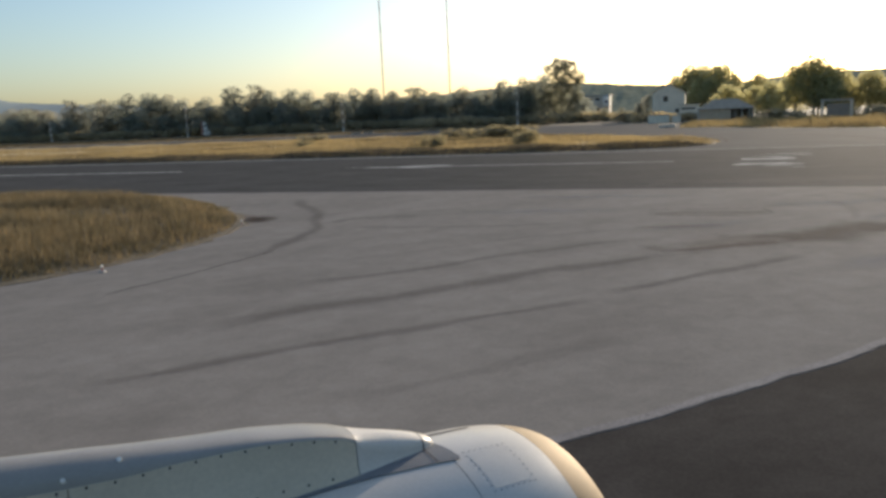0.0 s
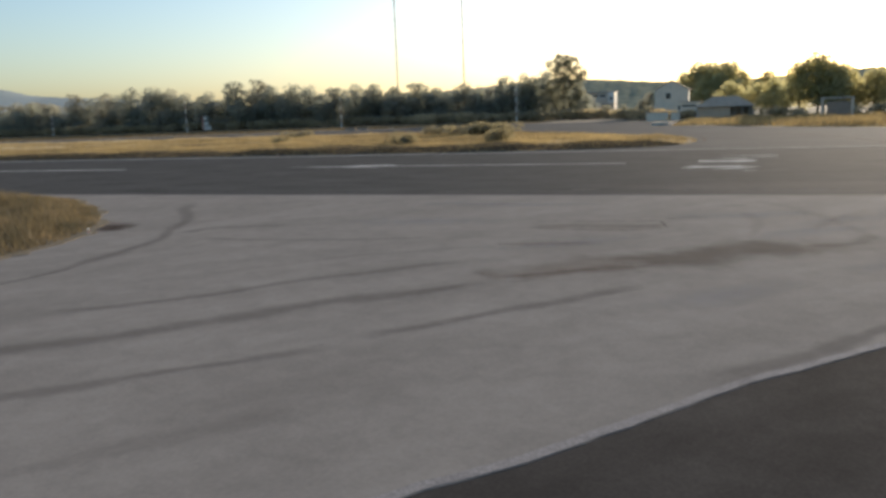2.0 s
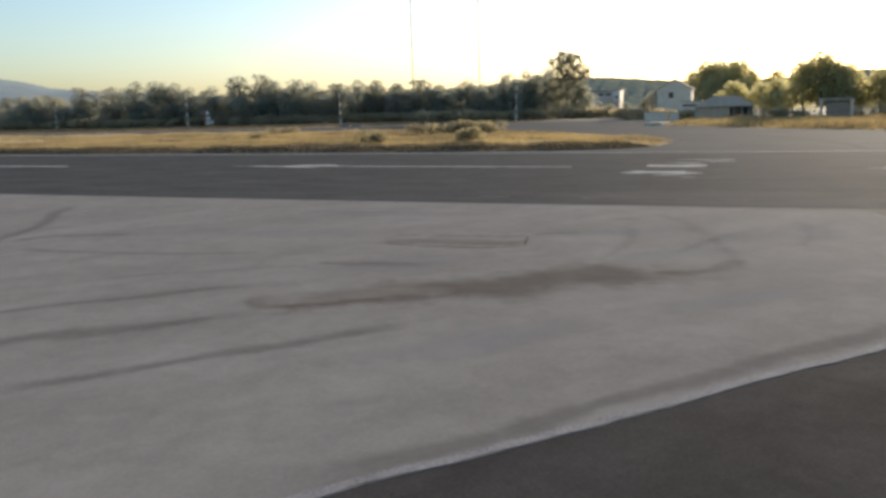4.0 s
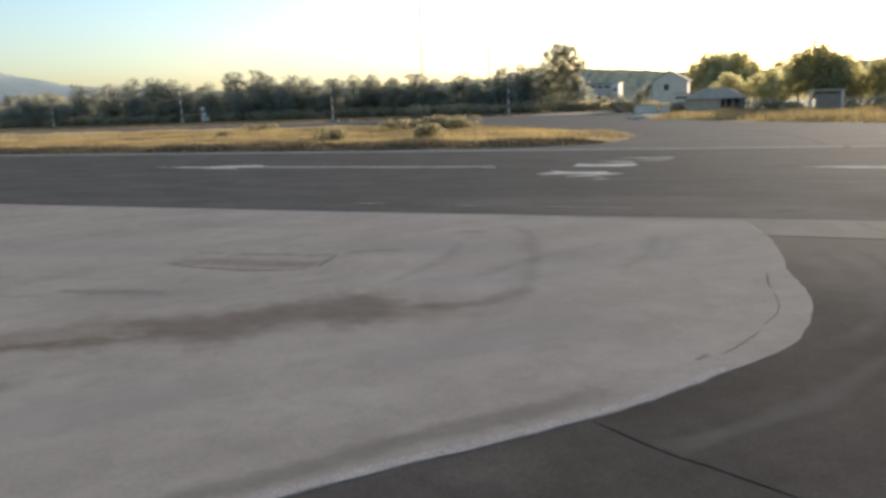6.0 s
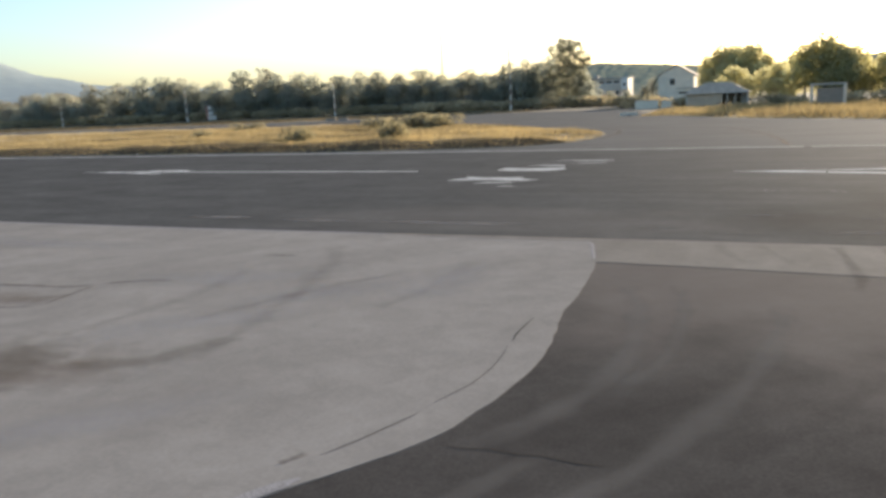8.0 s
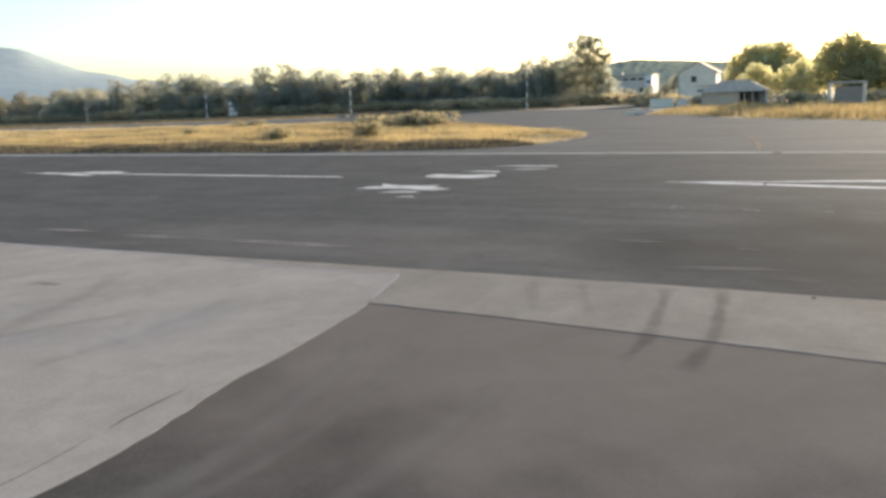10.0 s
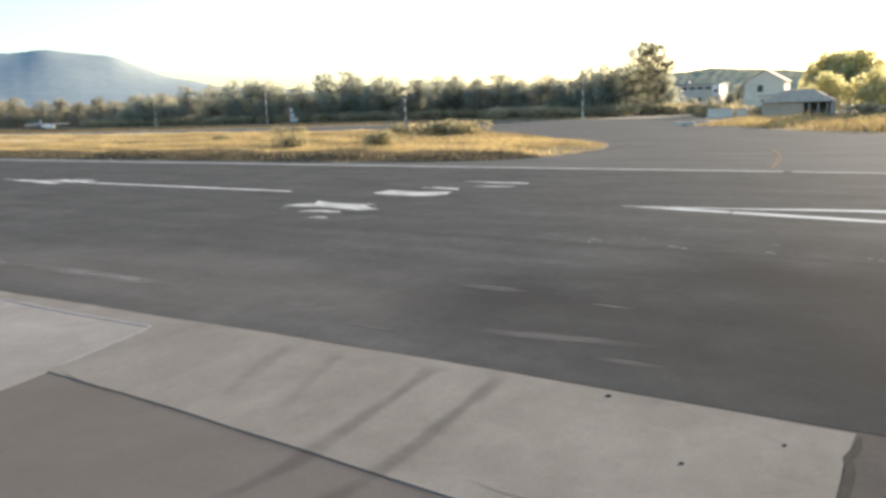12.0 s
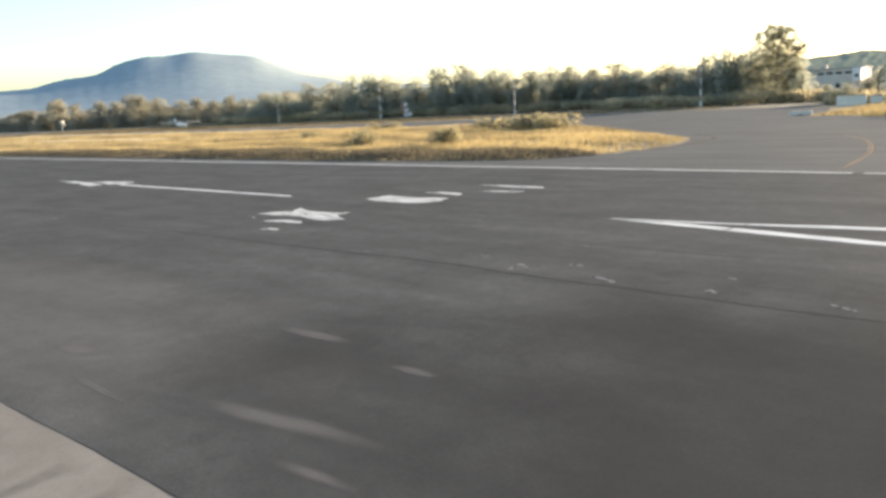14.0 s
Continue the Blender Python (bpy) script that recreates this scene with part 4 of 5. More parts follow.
for i, (x, y, h, w) in enumerate(((-31.7, 105, 1.9, 1.3), (-30, 104, 1.5, 1.2), (-17.4, 104, 2.0, 1.0), (-18.5, 103.5, 1.6, 1.1), (-33, 139, 2.4, 2.2), (-29, 138, 2.2, 2.0), (-25, 137, 2.1, 1.8), (-38, 140, 2.0, 2.0), (-60, 120, 1.2, 1.8), (-75, 150, 1.6, 2))):
    plant(SHRUBS[i % 3], x, y, h, i * 50, w)
x = -350.0
while x < -12:  # undergrowth along the belt
    plant(SCRUB[int(x) % 3], x, 270 + 22 * min(1, max(0, (-60 - x) / 60)) + trng.uniform(-4, 4), trng.uniform(2.6, 4.2), trng.uniform(0, 360), 1.5)
    x += trng.uniform(3.0, 5.0)
for x, y, h in ((-5, 226, 3), (-11, 229, 3.5), (-16, 233, 3.2), (0, 228, 2.5), (20, 214, 2.8), (24, 212, 2.5), (27, 206, 2), (37, 206, 2.4), (42, 204, 2.8), (48, 205, 2.4), (55, 200, 2.6), (63, 198, 2.4), (72, 195, 2.6)):
    plant(SCRUB[int(abs(x)) % 3], x, y, h, x * 9, 1.5)
for t, _ in (*BROAD, *DARK, *SLIM, BIG, *PINES, *SHRUBS, *SCRUB):
    for o in (*t.children_recursive, t):
        bpy.data.objects.remove(o)


# ---- hills ----
def hill(name, table, near, far, cx, cy, material, label, rough, leafy=0.0, crest=0.2):
    """A range of hills about (cx, cy): its skyline rises over each bearing by the tangent in the table."""
    bm, prev, steps = bmesh.new(), None, 30
    a0, a1 = table[0][0], table[-1][0]
    n = int(abs(a1 - a0) / 0.14)
    for i in range(n + 1):
        a = a0 + (a1 - a0) * i / n
        tan = float(np.mean(np.interp([a - 0.5, a - 0.3, a - 0.1, a + 0.1, a + 0.3, a + 0.5], *(zip(*sorted(table))))))
        broad = float(np.mean(np.interp(np.linspace(a - 5, a + 5, 11), *(zip(*sorted(table))))))
        cur = []
        for j in range(steps + 1):
            k = j / steps
            d = near + (far - near) * k
            p = Vector((cx + d * math.cos(radians(a)), cy + d * math.sin(radians(a)), 0))
            rise = math.sin(min(1.0, k / 0.8) * math.pi / 2) ** 1.3 if k < 0.8 else math.cos((k - 0.8) / 0.2 * 1.2)
            bump = 0.4 * rough * tan * d * (noise.noise(p * (5 / far)) + 0.4 * noise.noise(p * (11 / far))) * math.sin(min(1, k / 0.8) * math.pi)
            tip = leafy * (noise.noise(p * 0.11) + 0.6 * noise.noise(p * 0.31)) * (k > crest)
            mix_ = min(1.0, max(0.0, (k - 0.45) / 0.3))
            p.z = max(-1.0, (4 + (broad + (tan - broad) * mix_) * d) * rise + bump + tip) if j else -2.0
            cur.append(bm.verts.new(p))
        if prev:
            for j in range(steps):
                bm.faces.new((prev[j], cur[j], cur[j + 1], prev[j + 1]))
        prev = cur
    bmesh.ops.recalc_face_normals(bm, faces=bm.faces)
    return tagged(part(name, bm, material, smooth=True), label, "hill", kind="structure")


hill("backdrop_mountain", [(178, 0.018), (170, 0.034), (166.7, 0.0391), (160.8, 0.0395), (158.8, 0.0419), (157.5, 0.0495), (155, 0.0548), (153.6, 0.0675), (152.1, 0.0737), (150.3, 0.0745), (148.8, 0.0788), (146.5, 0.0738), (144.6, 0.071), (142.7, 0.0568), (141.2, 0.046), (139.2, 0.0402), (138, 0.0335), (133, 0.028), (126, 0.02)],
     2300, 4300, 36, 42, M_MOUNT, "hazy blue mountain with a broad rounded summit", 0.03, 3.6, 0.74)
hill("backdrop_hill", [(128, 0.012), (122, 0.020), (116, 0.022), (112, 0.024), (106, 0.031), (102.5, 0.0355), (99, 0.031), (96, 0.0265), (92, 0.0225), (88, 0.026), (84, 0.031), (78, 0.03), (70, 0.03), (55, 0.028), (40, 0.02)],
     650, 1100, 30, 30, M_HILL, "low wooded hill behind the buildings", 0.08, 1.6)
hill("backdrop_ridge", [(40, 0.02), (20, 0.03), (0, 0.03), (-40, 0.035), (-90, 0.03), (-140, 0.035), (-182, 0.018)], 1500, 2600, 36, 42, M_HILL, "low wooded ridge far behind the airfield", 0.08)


# ---- striped poles ----
def striped_pole(x, y, high, head=False):
    p = base("striped_pole", pose(x, y, 0), "tall red and white banded pole before the tree belt", "pole", "banded poles")
    part("footing", one_box(-0.45, 0.45, -0.45, 0.45, -0.2, 0.25, bevel=0.04), M_BLOCK, p)
    n = 7
    for i in range(n):
        z0, z1 = 0.25 + (high - 0.25) * i / n, 0.25 + (high - 0.25) * (i + 1) / n
        r0, r1 = 0.22 - 0.12 * i / n, 0.22 - 0.12 * (i + 1) / n
        part("band", tube(bmesh.new(), (0, 0, z0), (0, 0, z1), r0, r1, 10), M_BAND if i % 2 else M_POLEWHITE, p, "faded red band" if i % 2 else "white band", smooth=False)
    if head:
        part("crossarm", one_box(-0.9, 0.9, -0.08, 0.08, high - 0.1, high + 0.06, bevel=0.02), M_STEEL, p)
        for s in (-0.7, 0.7):
            part("floodlight", one_box(s - 0.25, s + 0.25, -0.3, 0.15, high + 0.06, high + 0.5, bevel=0.05), M_STEEL, p)
    else:
        part("obstruction_lamp", tube(bmesh.new(), (0, 0, high), (0, 0, high + 0.3), 0.1, 0.06, 8), M_RED, p)


striped_pole(-258.7, 262, 8.6)
striped_pole(-185.9, 257, 12.4)
striped_pole(-114.8, 248.9, 10.6)
striped_pole(-52.0, 248.1, 11.0, head=True)


def radio_mast(x, y, high):
    m = base("radio_mast", pose(x, y, 0), "very tall thin red-brown lattice radio mast", "mast", "radio masts")
    n = 13
    for i in range(n):
        bm = bmesh.new()
        z0, z1 = high * i / n, high * (i + 1) / n
        c = [(1.0 * math.cos(a), 1.0 * math.sin(a)) for a in (0.5, 0.5 + math.tau / 3, 0.5 + 2 * math.tau / 3)]
        for j in range(3):
            tube(bm, (*c[j], z0), (*c[j], z1), 0.4, 0.4, 5)
            for k in range(4):
                a, b = z0 + (z1 - z0) * k / 4, z0 + (z1 - z0) * (k + 1) / 4
                tube(bm, (*c[j], a), (*c[(j + 1) % 3], b), 0.25, 0.25, 4, cap=False)
        part("section", bm, M_MAST if i % 2 == 0 else M_RED, m)
    for a in (0.3, 0.3 + math.tau / 3, 0.3 + 2 * math.tau / 3):
        for k in (0.45, 0.85):
            part("guy_wire", tube(bmesh.new(), (0, 0, high * k), (high * 0.5 * math.cos(a), high * 0.5 * math.sin(a), 0), 0.03, 0.03, 4), M_STEEL, m)


radio_mast(-579, 1397, 262)
radio_mast(-446, 1400, 250)


# ---- marker hut with white and red boards ----
def marker_tower():
    t = base("marker_tower", pose(-194, 281, 0, 0, 0, 6), "small tower with white panels and a red board", "tower")
    for y in (-2.0, 0.0, 2.0):
        part("leg", tube(bmesh.new(), (-0.5, y, -0.1), (-0.5, y, 6.0), 0.1, 0.08, 6), M_STEEL, t)
    part("lower_panel", one_box(-0.35, 0.35, -2.6, 2.2, 0.35, 1.9, bevel=0.05), M_BRIGHT, t, "white lower panel")
    part("middle_panel", one_box(-0.35, 0.35, -2.4, 0.0, 2.3, 3.7, bevel=0.05), M_BRIGHT, t, "white middle panel")
    part("upper_panel", one_box(-0.35, 0.35, -2.4, -1.0, 4.5, 5.9, bevel=0.05), M_BRIGHT, t, "white upper panel")
    part("red_board", one_box(-0.6, -0.4, -3.3, -2.5, 0.6, 6.0, bevel=0.03), M_RED, t, "faded red board")
    part("ladder_rail", one_box(-0.62, -0.52, 0.3, 0.4, 0.2, 5.6), M_STEEL, t)


marker_tower()


# ---- post with a white box, far along the airfield ----
def box_post(x, y):
    t = base("equipment_post", pose(x, y, 0, 0, 0, 25) @ Matrix.Scale(0.85, 4), "white equipment box on a pale post", "post")
    part("post", tube(bmesh.new(), (0, 0, -0.1), (0, 0, 6.0), 0.45, 0.38, 8), M_GREYWALL, t)
    part("cabinet", one_box(-1.2, 1.3, -0.9, 0.9, 6.0, 7.6, bevel=0.08), M_WHITE, t)
    part("arm", one_box(0.3, 2.6, -0.3, 0.3, 4.4, 5.3, bevel=0.03), M_WHITE, t)
    part("arm", one_box(-2.0, -0.3, -0.25, 0.25, 4.6, 5.1, bevel=0.03), M_GREYWALL, t)


box_post(-417, 230)


# ---- parked twin-engined high-wing aircraft ----
def loft(bm, rings):
    prev = None
    for ring_ in rings:
        cur = [bm.verts.new(p) for p in ring_]
        if prev:
            for i in range(len(cur)):
                j = (i + 1) % len(cur)
                bm.faces.new((prev[i], prev[j], cur[j], cur[i]))
        else:
            bm.faces.new(cur[::-1])
        prev = cur
    bm.faces.new(prev)
    return bm


def oval(x, z, w, h, n=14):
    return [(x, w * math.cos(i * math.tau / n), z + h * math.sin(i * math.tau / n)) for i in range(n)]


def aeroplane():
    a = base("parked_aeroplane", pose(-291, 231, 0, 0, 0, -8) @ Matrix.Scale(0.67, 4), "pale parked high-wing aeroplane with twin engines", "aeroplane")
    part("fuselage", loft(bmesh.new(), [oval(9.6, 2.0, 0.2, 0.25), oval(8.4, 2.0, 0.9, 0.9), oval(5.5, 2.1, 1.25, 1.3), oval(0, 2.2, 1.3, 1.4), oval(-5, 2.5, 1.0, 1.1), oval(-9.5, 3.1, 0.3, 0.45)]), M_BRIGHT, a, smooth=True)
    part("wing", loft(bmesh.new(), [[(1.6, y, 3.75 + z), (0.4, y, 3.95 + z), (-1.6, y, 3.75 + z), (0.2, y, 3.65 + z)] for y, z in ((-14, 0.2), (0, 0), (14, 0.2))]), M_BRIGHT, a)
    for s in (-1, 1):
        e = part("engine", loft(bmesh.new(), [oval(3.6, 3.9, 0.25, 0.25), oval(3.0, 3.9, 0.6, 0.6), oval(0.5, 3.9, 0.6, 0.6), oval(-1.6, 3.8, 0.15, 0.2)]), M_GREYWALL, a, smooth=True)
        e.location.y = 4.2 * s
        for k in range(4):
            bm = one_box(3.42, 3.5, -0.1, 0.1, 0.2, 1.9, bevel=0.02)
            bmesh.ops.rotate(bm, verts=bm.verts, cent=(3.46, 0, 0), matrix=Matrix.Rotation(radians(45 + 90 * k), 3, "X"))
            blade = part("propeller_blade", bm, M_SEAM, e)
            blade.location.z = 3.9
        w = part("wheel", tube(bmesh.new(), (0.2, 1.6 * s - 0.15, 0.5), (0.2, 1.6 * s + 0.15, 0.5), 0.5, 0.5, 14), M_SEAM, a)
        part("undercarriage_leg", tube(bmesh.new(), (0.2, 1.6 * s, 0.5), (0.2, 0.9 * s, 1.6), 0.1, 0.1, 6), M_STEEL, a)
    part("nose_wheel", tube(bmesh.new(), (6.5, -0.15, 0.35), (6.5, 0.15, 0.35), 0.35, 0.35, 12), M_SEAM, a)
    part("nose_leg", tube(bmesh.new(), (6.5, 0, 0.35), (6.3, 0, 1.2), 0.08, 0.08, 6), M_STEEL, a)
    part("tail_fin", loft(bmesh.new(), [[(-7, -0.12, 3.3), (-7, 0.12, 3.3), (-9.9, 0.12, 3.3), (-9.9, -0.12, 3.3)], [(-9, -0.06, 7.0), (-9, 0.06, 7.0), (-10.4, 0.06, 7.0), (-10.4, -0.06, 7.0)]]), M_BRIGHT, a)
    part("tailplane", loft(bmesh.new(), [[(-8.4, y, 4.9), (-9.2, y, 5.0), (-10.0, y, 4.9), (-9.2, y, 4.84)] for y in (-4.6, 0, 4.6)]), M_BRIGHT, a)
    part("windscreen", one_box(7.0, 8.0, -0.8, 0.8, 2.62, 2.95, bevel=0.08), M_GLASS, a)


aeroplane()


# ---- buildings beyond the taxiway ----
def window(x, z, w, h, y, parent):
    f = part("window", one_box(x - w / 2, x + w / 2, y - 0.06, y + 0.04, z, z + h, bevel=0.02), M_GREYWALL, parent)
    part("pane", one_box(x - w / 2 + 0.08, x + w / 2 - 0.08, y - 0.075, y - 0.05, z + 0.08, z + h - 0.08), M_GLASS, f)


def long_building():
    b = base("white_building", pose(-43, 338, 0, 0, 0, 0), "long white flat-roofed building with a sunlit end bay", "building")
    part("wall", one_box(-16, 10.5, -4, 6, -0.5, 9.4), M_WHITE, b)
    part("roof_slab", one_box(-16.5, 11, -4.6, 6.4, 9.4, 9.9, bevel=0.05), M_GREYWALL, b)
    part("end_bay", one_box(9.0, 11.6, -12.0, -4.0, 5.2, 9.35, bevel=0.05), M_BRIGHT, b, "bright white end bay")
    part("bay_leg", one_box(9.2, 9.6, -11.6, -11.2, -0.3, 5.2), M_WHITE, b)
    part("bay_leg", one_box(11.0, 11.4, -11.6, -11.2, -0.3, 5.2), M_WHITE, b)
    window(10.3, 6.4, 1.2, 1.0, -12.02, b)
    for i in range(8):
        window(-14.6 + 2.9 * i, 7.7, 2.2, 0.9, -4.02, b)
    for i in range(7):
        window(-14.4 + 3.4 * i, 3.2, 1.3, 1.5, -4.02, b)
    part("roof_box", one_box(-4, -2.4, 0, 2, 9.9, 11, bevel=0.05), M_GREYWALL, b)


def gabled_house():
    h = base("gabled_house", pose(-5.4, 265, 0), "tall cream gabled house behind the sheds", "house")
    bm = bmesh.new()
    pts = [(-5.0, -0.5), (5.0, -0.5), (5.0, 8.4), (0.0, 11.2), (-5.0, 8.4)]
    f = [bm.verts.new((x, -4, z)) for x, z in pts]
    k = [bm.verts.new((x, 6, z)) for x, z in pts]
    bm.faces.new(f)
    bm.faces.new(k[::-1])
    for i in range(5):
        bm.faces.new((f[i - 1], k[i - 1], k[i], f[i]))
    part("wall", bm, M_WHITE, h)
    for a, b in (((-5.5, 8.1), (0.0, 11.25)), ((0.0, 11.25), (5.5, 8.1))):
        bm = bmesh.new()
        loft(bm, [[(a[0], y, a[1]), (b[0], y, b[1]), (b[0], y, b[1] + 0.22), (a[0], y, a[1] + 0.22)] for y in (-4.4, 6.4)])
        part("roof_slope", bm, M_TILE, h)
    window(-1.0, 5.6, 1.5, 1.8, -4.02, h)
    window(2.6, 2.0, 1.2, 1.4, -4.02, h)


def kiosk():
    k = base("flat_kiosk", pose(1.4, 232, 0), "cream flat-roofed kiosk with a dark window slot", "building")
    part("wall", one_box(-2.6, 2.6, -2, 2, -0.2, 4.4), M_WHITE, k)
    part("roof_slab", one_box(-2.9, 2.9, -2.3, 2.3, 4.4, 4.65, bevel=0.04), M_GREYWALL, k)
    window(-0.3, 3.1, 3.8, 0.6, -2.02, k)
    part("plinth", one_box(-2.66, 2.66, -2.06, 2.06, -0.2, 1.9), M_GREYWALL, k, "grey lower wall")


def hipped_shed(x, y, w, d, eave, top, label):
    s = base("shed", pose(x, y, 0), label, "shed")
    part("back_wall", one_box(-w / 2, w / 2, d / 2 - 0.3, d / 2, -0.2, eave), M_GREYWALL, s)
    for sx in (-1, 1):
        part("side_wall", one_box(sx * w / 2 - 0.15, sx * w / 2 + 0.15, -d / 2, d / 2 - 0.3, -0.2, eave), M_GREYWALL, s)
    part("front_wall", one_box(-w / 2 + 0.15, w * 0.1, -d / 2, -d / 2 + 0.3, -0.2, eave), M_TILE, s, "rust-brown front wall")
    for i in range(3):
        px = w * (0.18 + 0.13 * i)
        part("post", one_box(px - 0.12, px + 0.12, -d / 2, -d / 2 + 0.24, -0.2, eave, bevel=0.02), M_GREYWALL, s)
    bm = bmesh.new()
    o = 0.7
    low = [bm.verts.new(p) for p in ((-w / 2 - o, -d / 2 - o, eave - 0.1), (w / 2 + o, -d / 2 - o, eave - 0.1), (w / 2 + o, d / 2 + o, eave - 0.1), (-w / 2 - o, d / 2 + o, eave - 0.1))]
    top_ = [bm.verts.new((-w * 0.22, 0, top)), bm.verts.new((w * 0.22, 0, top))]
    bm.faces.new((low[0], low[1], top_[1], top_[0]))
    bm.faces.new((low[2], low[3], top_[0], top_[1]))
    bm.faces.new((low[1], low[2], top_[1]))
    bm.faces.new((low[3], low[0], top_[0]))
    bm.faces.new(low[::-1])
    part("roof", bm, M_TILE, s, "hipped tile roof")
    return s


long_building()
gabled_house()
hipped_shed(10.3, 209, 12.6, 7, 3.2, 5.5, "low shed with a hipped clay tile roof")
kiosk()


def wall_piece(x0, x1, y, high, label):
    w = base("boundary_wall", pose((x0 + x1) / 2, y, 0), label, "wall", "white wall pieces")
    h = (x1 - x0) / 2
    part("wall_body", one_box(-h, h, -0.15, 0.15, -0.1, high, bevel=0.02), M_WHITE, w)
    part("coping", one_box(-h - 0.06, h + 0.06, -0.22, 0.22, high, high + 0.1, bevel=0.02), M_BLOCK, w)


wall_piece(-8.7, -3.3, 213, 2.0, "whitewashed wall beside a gateway")
wall_piece(-2.6, -0.4, 213.2, 1.8, "short whitewashed wall beside a gateway")


def barrier(x, y, turn, material, label):
    b = base("concrete_barrier", pose(x, y, 0, 0, 0, turn), label, "barrier", "concrete blocks")
    bm = bmesh.new()
    loft(bm, [[(xx, -0.4, -0.02), (xx, 0.4, -0.02), (xx, 0.28, 0.65), (xx, -0.28, 0.65)] for xx in (-1.6, 1.6)])
    part("block", bm, material, b)
    part("lifting_slot", one_box(-0.3, 0.3, -0.42, -0.36, 0.02, 0.14), M_SEAM, b)


barrier(-2.0, 168.5, 12, M_BLOCK, "low pale concrete block at the tarmac edge")
barrier(-87, 208, 0, M_PANEL, "low rusty brown block at the foot of a pole")
barrier(-91, 208, 3, M_PANEL, "low rusty brown block at the foot of a pole")


def portal(x, y):
    p = base("timber_portal", pose(x, y, 0, 0, 0, -8), "pale open post-and-beam frame in the grass", "frame")
    for s in (-2.7, 2.7):
        part("post", one_box(s - 0.26, s + 0.26, -0.22, 0.22, -0.2, 4.0, bevel=0.02), M_BLOCK, p)
    part("beam", one_box(-3.0, 3.0, -0.18, 0.18, 4.0, 4.35, bevel=0.02), M_GREYWALL, p)
    # Added panel stands in for the darker inside of the frame.
    part("back_panel", one_box(-1.9, 2.4, 0.24, 0.34, -0.1, 3.5), M_PANEL, p, "brown panel added for the darker inside")


portal(31.4, 180)


# ---- small markers at the edge of the grass ----
def edge_light(x, y, z, label):
    e = base("edge_light", pose(x, y, z), label, "edge light", "edge lights")
    part("plate", tube(bmesh.new(), (0, 0, -0.02), (0, 0, 0.03), 0.12, 0.11, 14), M_STEEL, e)
    part("stem", tube(bmesh.new(), (0, 0, 0.03), (0, 0, 0.16), 0.03, 0.03, 8), M_RED, e)
    part("lens", tube(bmesh.new(), (0, 0, 0.16), (0, 0, 0.24), 0.05, 0.035, 12), M_POLEWHITE, e, "white lens")


edge_light(-13.9, 20.6, 0.022, "short white edge light beside tall grass")
edge_light(-15.4, 31.3, 0.022, "short white edge light beside tall grass")
for x in (-100, -40):
    edge_light(x, 86.2, 0.012, "small white light along the far runway edge")


